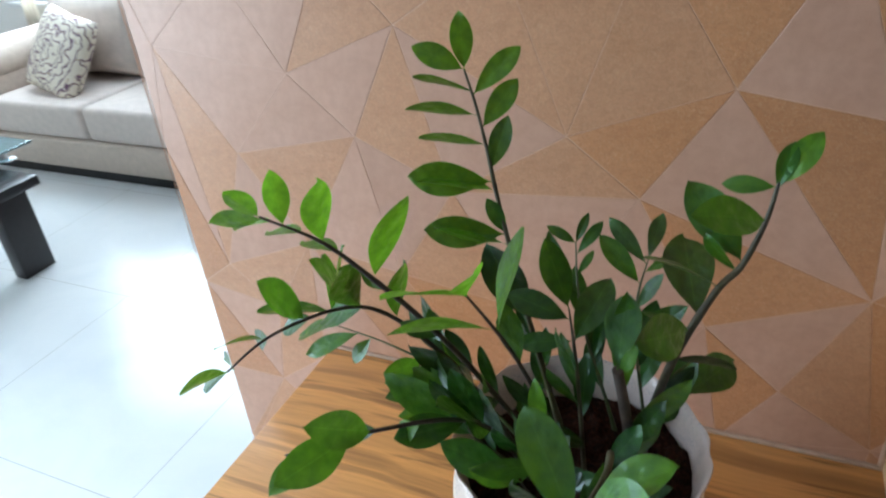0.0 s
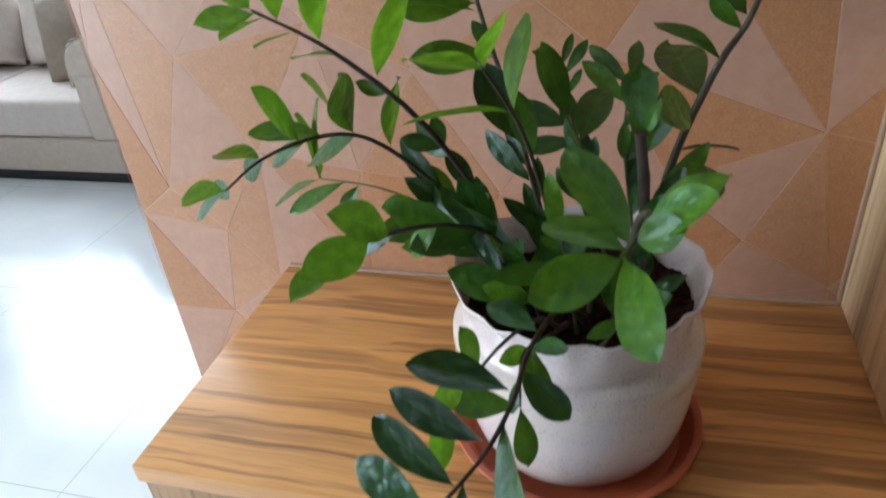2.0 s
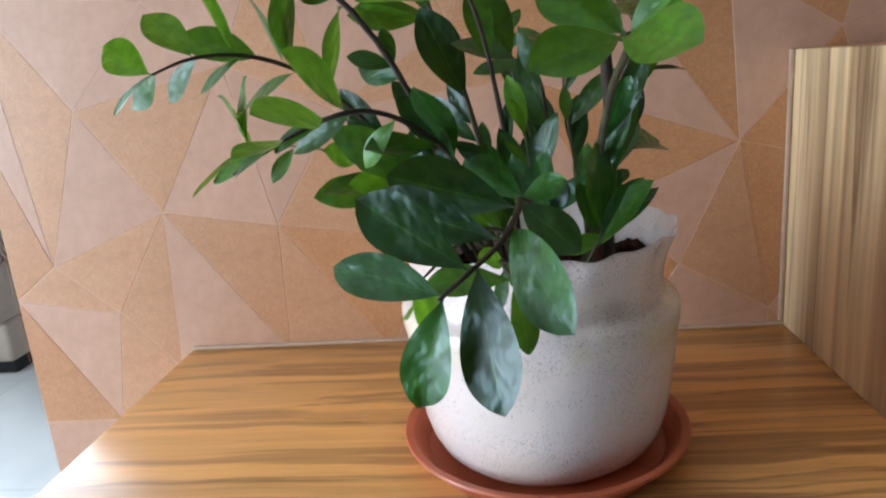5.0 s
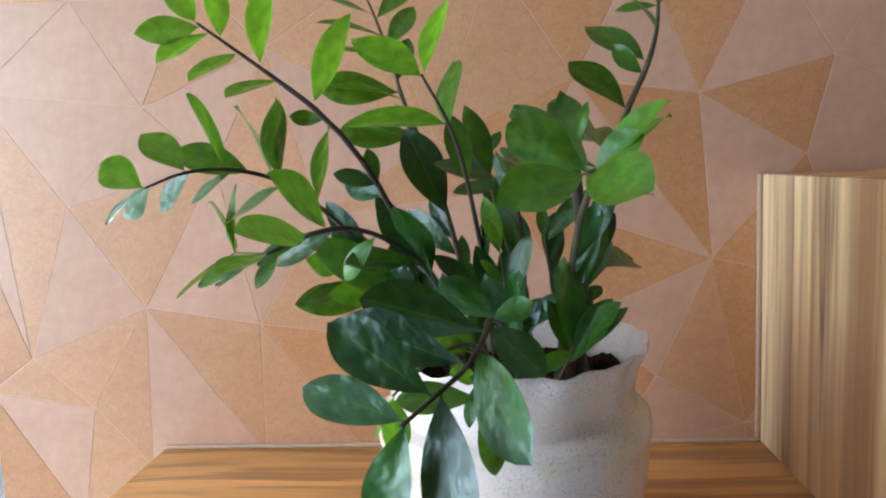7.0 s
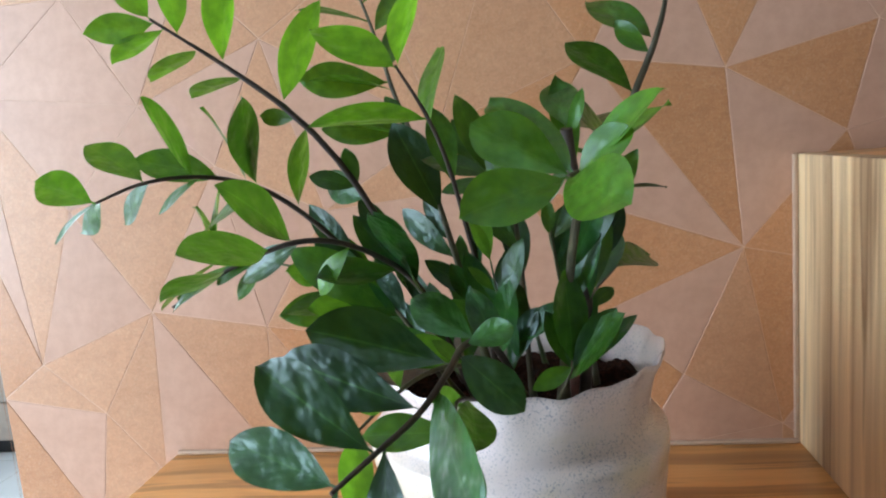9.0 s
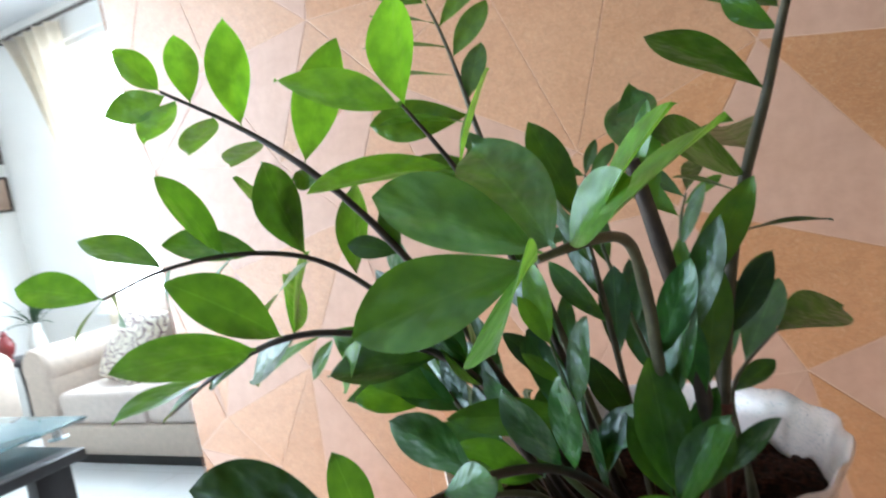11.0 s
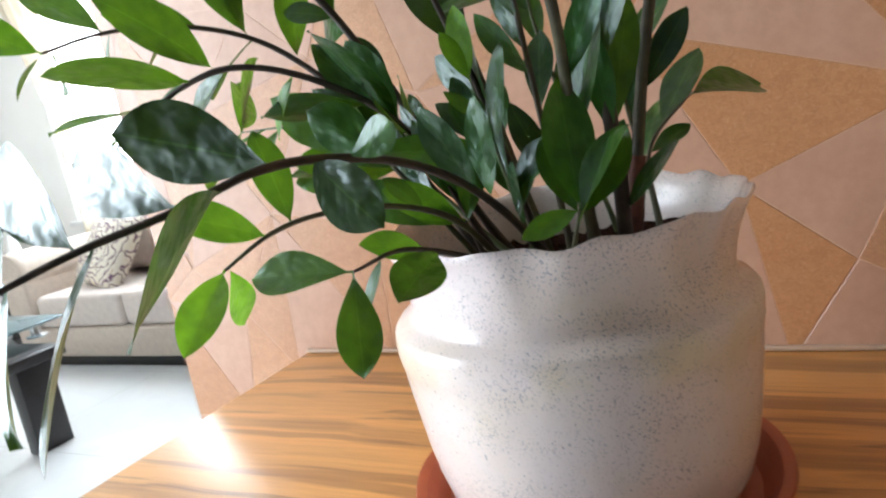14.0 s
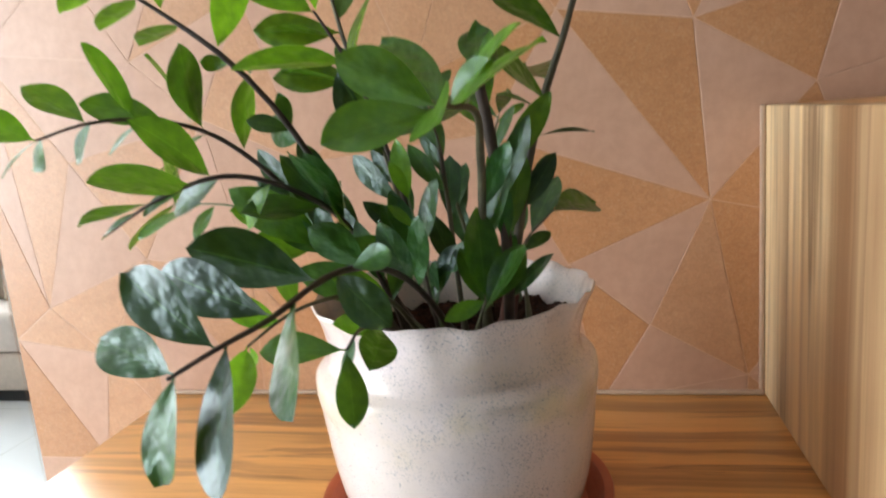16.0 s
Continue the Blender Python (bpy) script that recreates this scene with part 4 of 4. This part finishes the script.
def spline(ctrl, n=10):
    """A smooth line through the points, its tangents weighted by the spans beside them."""
    p = [Vector(c) for c in ctrl]
    p = [2 * p[0] - p[1]] + p + [2 * p[-1] - p[-2]]
    out = []
    for i in range(1, len(p) - 2):
        a, b, c, d = p[i - 1:i + 3]
        h0, h1, h2 = (b - a).length, (c - b).length, (d - c).length
        m1 = ((c - b) / h1 * h0 + (b - a) / h0 * h1) / (h0 + h1) * h1
        m2 = ((d - c) / h2 * h1 + (c - b) / h1 * h2) / (h1 + h2) * h1
        for k in range(n):
            t = k / n
            out.append(b * (2 * t ** 3 - 3 * t * t + 1) + m1 * (t ** 3 - 2 * t * t + t) + c * (3 * t * t - 2 * t ** 3) + m2 * (t ** 3 - t * t))
    return out + [p[-2]]


def tube(path, r0, r1, seg=12):
    bm = bmesh.new()
    rings, side = [], Vector((1, 0, 0))
    for i, c in enumerate(path):
        d = (path[min(i + 1, len(path) - 1)] - path[max(i - 1, 0)]).normalized()
        side = (side - d * side.dot(d)).normalized()
        up = d.cross(side)
        f = i / (len(path) - 1)
        r = r0 + (r1 - r0) * f ** 0.8
        r *= 1 + 0.10 * noise.noise(c * 60) + (0.6 * max(0.0, 1 - f * 9) ** 2)
        rings.append([bm.verts.new(c + (side * math.cos(a) + up * math.sin(a)) * r) for a in (2 * math.pi * k / seg for k in range(seg))])
    for a, b in zip(rings, rings[1:]):
        for k in range(seg):
            bm.faces.new((a[k], a[(k + 1) % seg], b[(k + 1) % seg], b[k]))
    bm.faces.new(rings[0][::-1])
    bm.faces.new(rings[-1])
    return bm


def leaf_mesh(length, width, fold, droop, curl, rnd, blunt=0.0):
    """Obovate blade with a short stalk, folded along its midrib; x across, y along, z up."""
    bm = bmesh.new()
    uvl = bm.loops.layers.uv.new("UVMap")
    na, nl = 4, 18
    stalk = 0.07
    rows = []
    bulge = rnd.uniform(-0.16, 0.16)
    ph = rnd.uniform(0, 6)
    for i in range(nl + 1):
        v = i / nl
        if v < stalk:
            w = 0.022
        else:
            q = (v - stalk) / (1 - stalk)
            w = max(0.004, (math.sin(math.pi * q ** (1.14 - bulge + 0.22 * blunt)) ** (0.74 - 0.16 * blunt)) * (1 - 0.20 * max(0, q - 0.75) * 4 * (q - 0.75) * 4) * 0.5 + 0.02 * (1 - q))
        row = []
        for j in range(-na, na + 1):
            u = j / na
            x = u * w * width
            vein = 0.010 * length * (1 - abs(u)) * abs(u) * 2.2 * math.sin(v * 34 + abs(u) * 5.5 + ph) * min(1, w * 4)
            z = fold * abs(x) - droop * length * v * v + 0.06 * length * v + vein * 0.05 + curl * width * 0.25 * u * v * v + 0.012 * length * math.sin(v * 7 + ph) * u
            row.append((bm.verts.new((x, v * length, z)), u, v))
        rows.append(row)
    for a, b in zip(rows, rows[1:]):
        for j in range(2 * na):
            q = (a[j], a[j + 1], b[j + 1], b[j])
            f = bm.faces.new([p[0] for p in q])
            for lp, p in zip(f.loops, q):
                lp[uvl].uv = (p[1], p[2])
    return bm


BRIGHT_TOPS = ("stem_1", "stem_4", "stem_5")
SLIM = ("stem_12", "stem_13", "stem_15", "stem_16")


def house_plant():
    base = Vector((PX, PY, 0.935))
    plant = thing("house_plant", base, "lush zz plant with glossy green leaves on dark arching stems", "plant")
    rnd = random.Random(3)
    for name, (radius, ctrl, leaves) in STEMS.items():
        path = [c - base for c in spline(ctrl)]
        path = [path[0] - (path[1] - path[0]).normalized() * 0.02] + path
        bare = name == "stem_11"
        sm = STEM if radius > 0.0023 else GREEN_STEM
        stem = part("stem", tube(path, radius * 0.95, radius * (0.8 if bare else 0.3)), sm, plant, "thick cut-back brown stem" if bare else "dark brown arching stem" if sm is STEM else "thin green stem", 60)
        if name == "stem_6":
            part("sheath", tube(path[:5], 0.0085, 0.0058), SHEATH, stem, "papery red-brown sheath", 60)
        run = [0.0]
        fine = [c - base for c in spline(ctrl, 24)]
        for a, b in zip(fine, fine[1:]):
            run.append(run[-1] + (b - a).length)
        for s, dx, dy, dz, roll, tone, broad in leaves:
            k = min(range(len(run)), key=lambda q: abs(run[q] - s * run[-1]))
            d = Vector((dx, dy, dz)) / 1000
            length = d.length
            ax = d.normalized()
            ref = Vector((0, 0, 1)) - ax * ax.z
            ref.normalize()
            nrm = ref * math.cos(radians(roll)) + ax.cross(ref) * math.sin(radians(roll))
            sx = ax.cross(nrm)
            if broad:
                wide = broad / 100 * rnd.uniform(0.97, 1.03)
            elif tone < 0 or name in SLIM:
                wide = rnd.uniform(0.27, 0.35)
            else:
                wide = rnd.uniform(0.36, 0.44)
            heavy = name in ("stem_7", "stem_8")
            bm = leaf_mesh(length * 1.03, length * wide, rnd.uniform(0.10, 0.26), rnd.uniform(0.08, 0.16) if heavy else rnd.uniform(0.04, 0.18), rnd.uniform(-0.3, 0.3), rnd, 1.0 if heavy else 0.35)
            lf = part("leaf", bm, LEAF, stem, "", 80)
            m = Matrix((sx, ax, nrm)).transposed().to_4x4()
            lf.matrix_local = Matrix.Translation(fine[k]) @ m
            # leaves far along a stem get a brighter colour for the backlight they catch
            lf["tone"] = max(0, tone + (18 if name in BRIGHT_TOPS and s > 0.6 else 9 if s > 0.5 and name != "stem_8" else 0)) / 100
    return plant


house_plant()


# ---- triangular wall panels ----
GRID = dict(A=(0.597, 1.243), B=(0.412, 1.174), C=(0.504, 1.100), D=(0.014, 1.235), E=(0.190, 1.304), F=(0.110, 1.149), G=(-0.108, 1.104), H=(-0.186, 0.887), I=(-0.007, 0.957),
            J=(-0.099, 0.812), K=(0.156, 0.929), L=(0.772, 1.001), M=(0.755, 1.216), N=(0.922, 1.255), O=(0.889, 1.133), P=(0.697, 0.843), Q=(0.598, 0.926), R=(-0.221, 1.266))
GRID2 = dict(S=(-0.075, 1.381), T=(0.253, 1.080), U=(0.150, 0.740), X=(0.815, 0.775), Y=(0.632, 0.738), V=(0.496, 1.400), W=(0.332, 1.390), Z=(0.684, 1.400), a=(-0.255, 1.100), b=(-0.255, 0.838), c=(-0.255, 0.640),
             d=(-0.020, 0.720), e=(-0.130, 0.640), f=(0.367, 0.900), g=(0.300, 0.735), h=(0.466, 0.735), i=(0.843, 1.385), j=(1.012, 1.395), k=(1.071, 1.180), m=(0.952, 0.960), n=(0.100, 1.400), p=(-0.255, 1.380))
LINES = ("AB AC AM AL BC BV BW AV AZ BT CT CL LQ LP LX LO LM MO MN NO PQ PX PY CQ DE DF DG DS DR RS RG RH GF GH GI HI HJ IJ IK IU KU FK FE ET KT FT Hb Jd Je EW ME").split()


def wall_panels():
    pts = dict(GRID)
    pts.update(GRID2)
    rnd = random.Random(11)
    for r, z in enumerate((0.02, 0.24, 0.44, 1.56, 1.74, 1.95, 2.18, 2.42, 2.66, 2.98)):
        for q in range(9):
            x = WX0 + (q + (0.5 if r % 2 else 0.05)) * 0.27
            edge = z in (0.02, 2.98)
            pts["r%d_%d" % (r, q)] = (min(WX1 - 0.01, x + rnd.uniform(-0.07, 0.07)), z if edge else z + rnd.uniform(-0.05, 0.05))
    for q, z in enumerate((0.02, 0.25, 0.45, 1.60, 1.83, 2.1, 2.4, 2.7, 2.98)):
        pts["l%d" % q] = (WX0, z)
        pts["e%d" % q] = (WX1, z)
    for q in range(10):
        pts["m%d" % q] = (1.28 + 0.2 * (q % 5) + rnd.uniform(-0.05, 0.05), 0.75 + 0.33 * (q // 5) + rnd.uniform(-0.08, 0.08))
    names = list(pts)
    from_name = {n: k for k, n in enumerate(names)}
    cons = [(from_name[s[0]], from_name[s[1]]) for s in LINES if s != "ME"]
    out = mathutils.geometry.delaunay_2d_cdt([Vector(pts[n]) for n in names], cons, [], 0, 1e-5)
    dark = {frozenset(k) for k in ("CLQ", "ABC", "AVZ", "PQY", "MNO", "ALM", "LOm", "LXm")}
    copper = {frozenset(k) for k in ("HIJ", "FGI", "DES", "IKU", "GHR", "BVW", "BCT", "LPX", "ABV", "EFT")}
    pale = {frozenset(k) for k in ("DGR", "GHI", "IJU", "ACL", "AMZ", "LMO", "LPQ", "DFG", "FIK", "DEF", "BTW", "CFT", "PXY", "DRS", "BET")}
    for f in out[2]:
        tri = [out[0][k] for k in f]
        area2 = abs((tri[1] - tri[0]).cross(tri[2] - tri[0]))
        if area2 < 0.0001:
            continue
        cen = (tri[0] + tri[1] + tri[2]) / 3
        keys = frozenset(names[out[3][k][0]] if out[3][k] else "?" for k in f)
        h = rnd.random()
        material = BROWN if keys in dark else ORANGE if keys in copper else TAN if keys in pale else (TAN, ORANGE, TAN, ORANGE, BROWN)[int(h * 5)]
        bm = bmesh.new()
        per = sum((tri[k] - tri[k - 1]).length for k in range(3))
        rin = area2 / per
        lower = [cen + (p - cen) * (1 - 0.0004 / rin) for p in tri]
        upper = [cen + (p - cen) * (1 - 0.0009 / rin) for p in tri]
        deep = 0.00035 + 0.00025 * rnd.random()
        a = [bm.verts.new((p.x - cen.x, -0.0002, p.y - cen.y)) for p in lower]
        b = [bm.verts.new((p.x - cen.x, -deep + rnd.uniform(-0.0001, 0.0001), p.y - cen.y)) for p in upper]
        bm.faces.new(b)
        for k in range(3):
            bm.faces.new((a[k], a[(k + 1) % 3], b[(k + 1) % 3], b[k]))
        bmesh.ops.recalc_face_normals(bm, faces=bm.faces)
        ob = part("panel", bm, material, partition, "", 0)
        ob.location = (cen.x, 0, cen.y)


wall_panels()
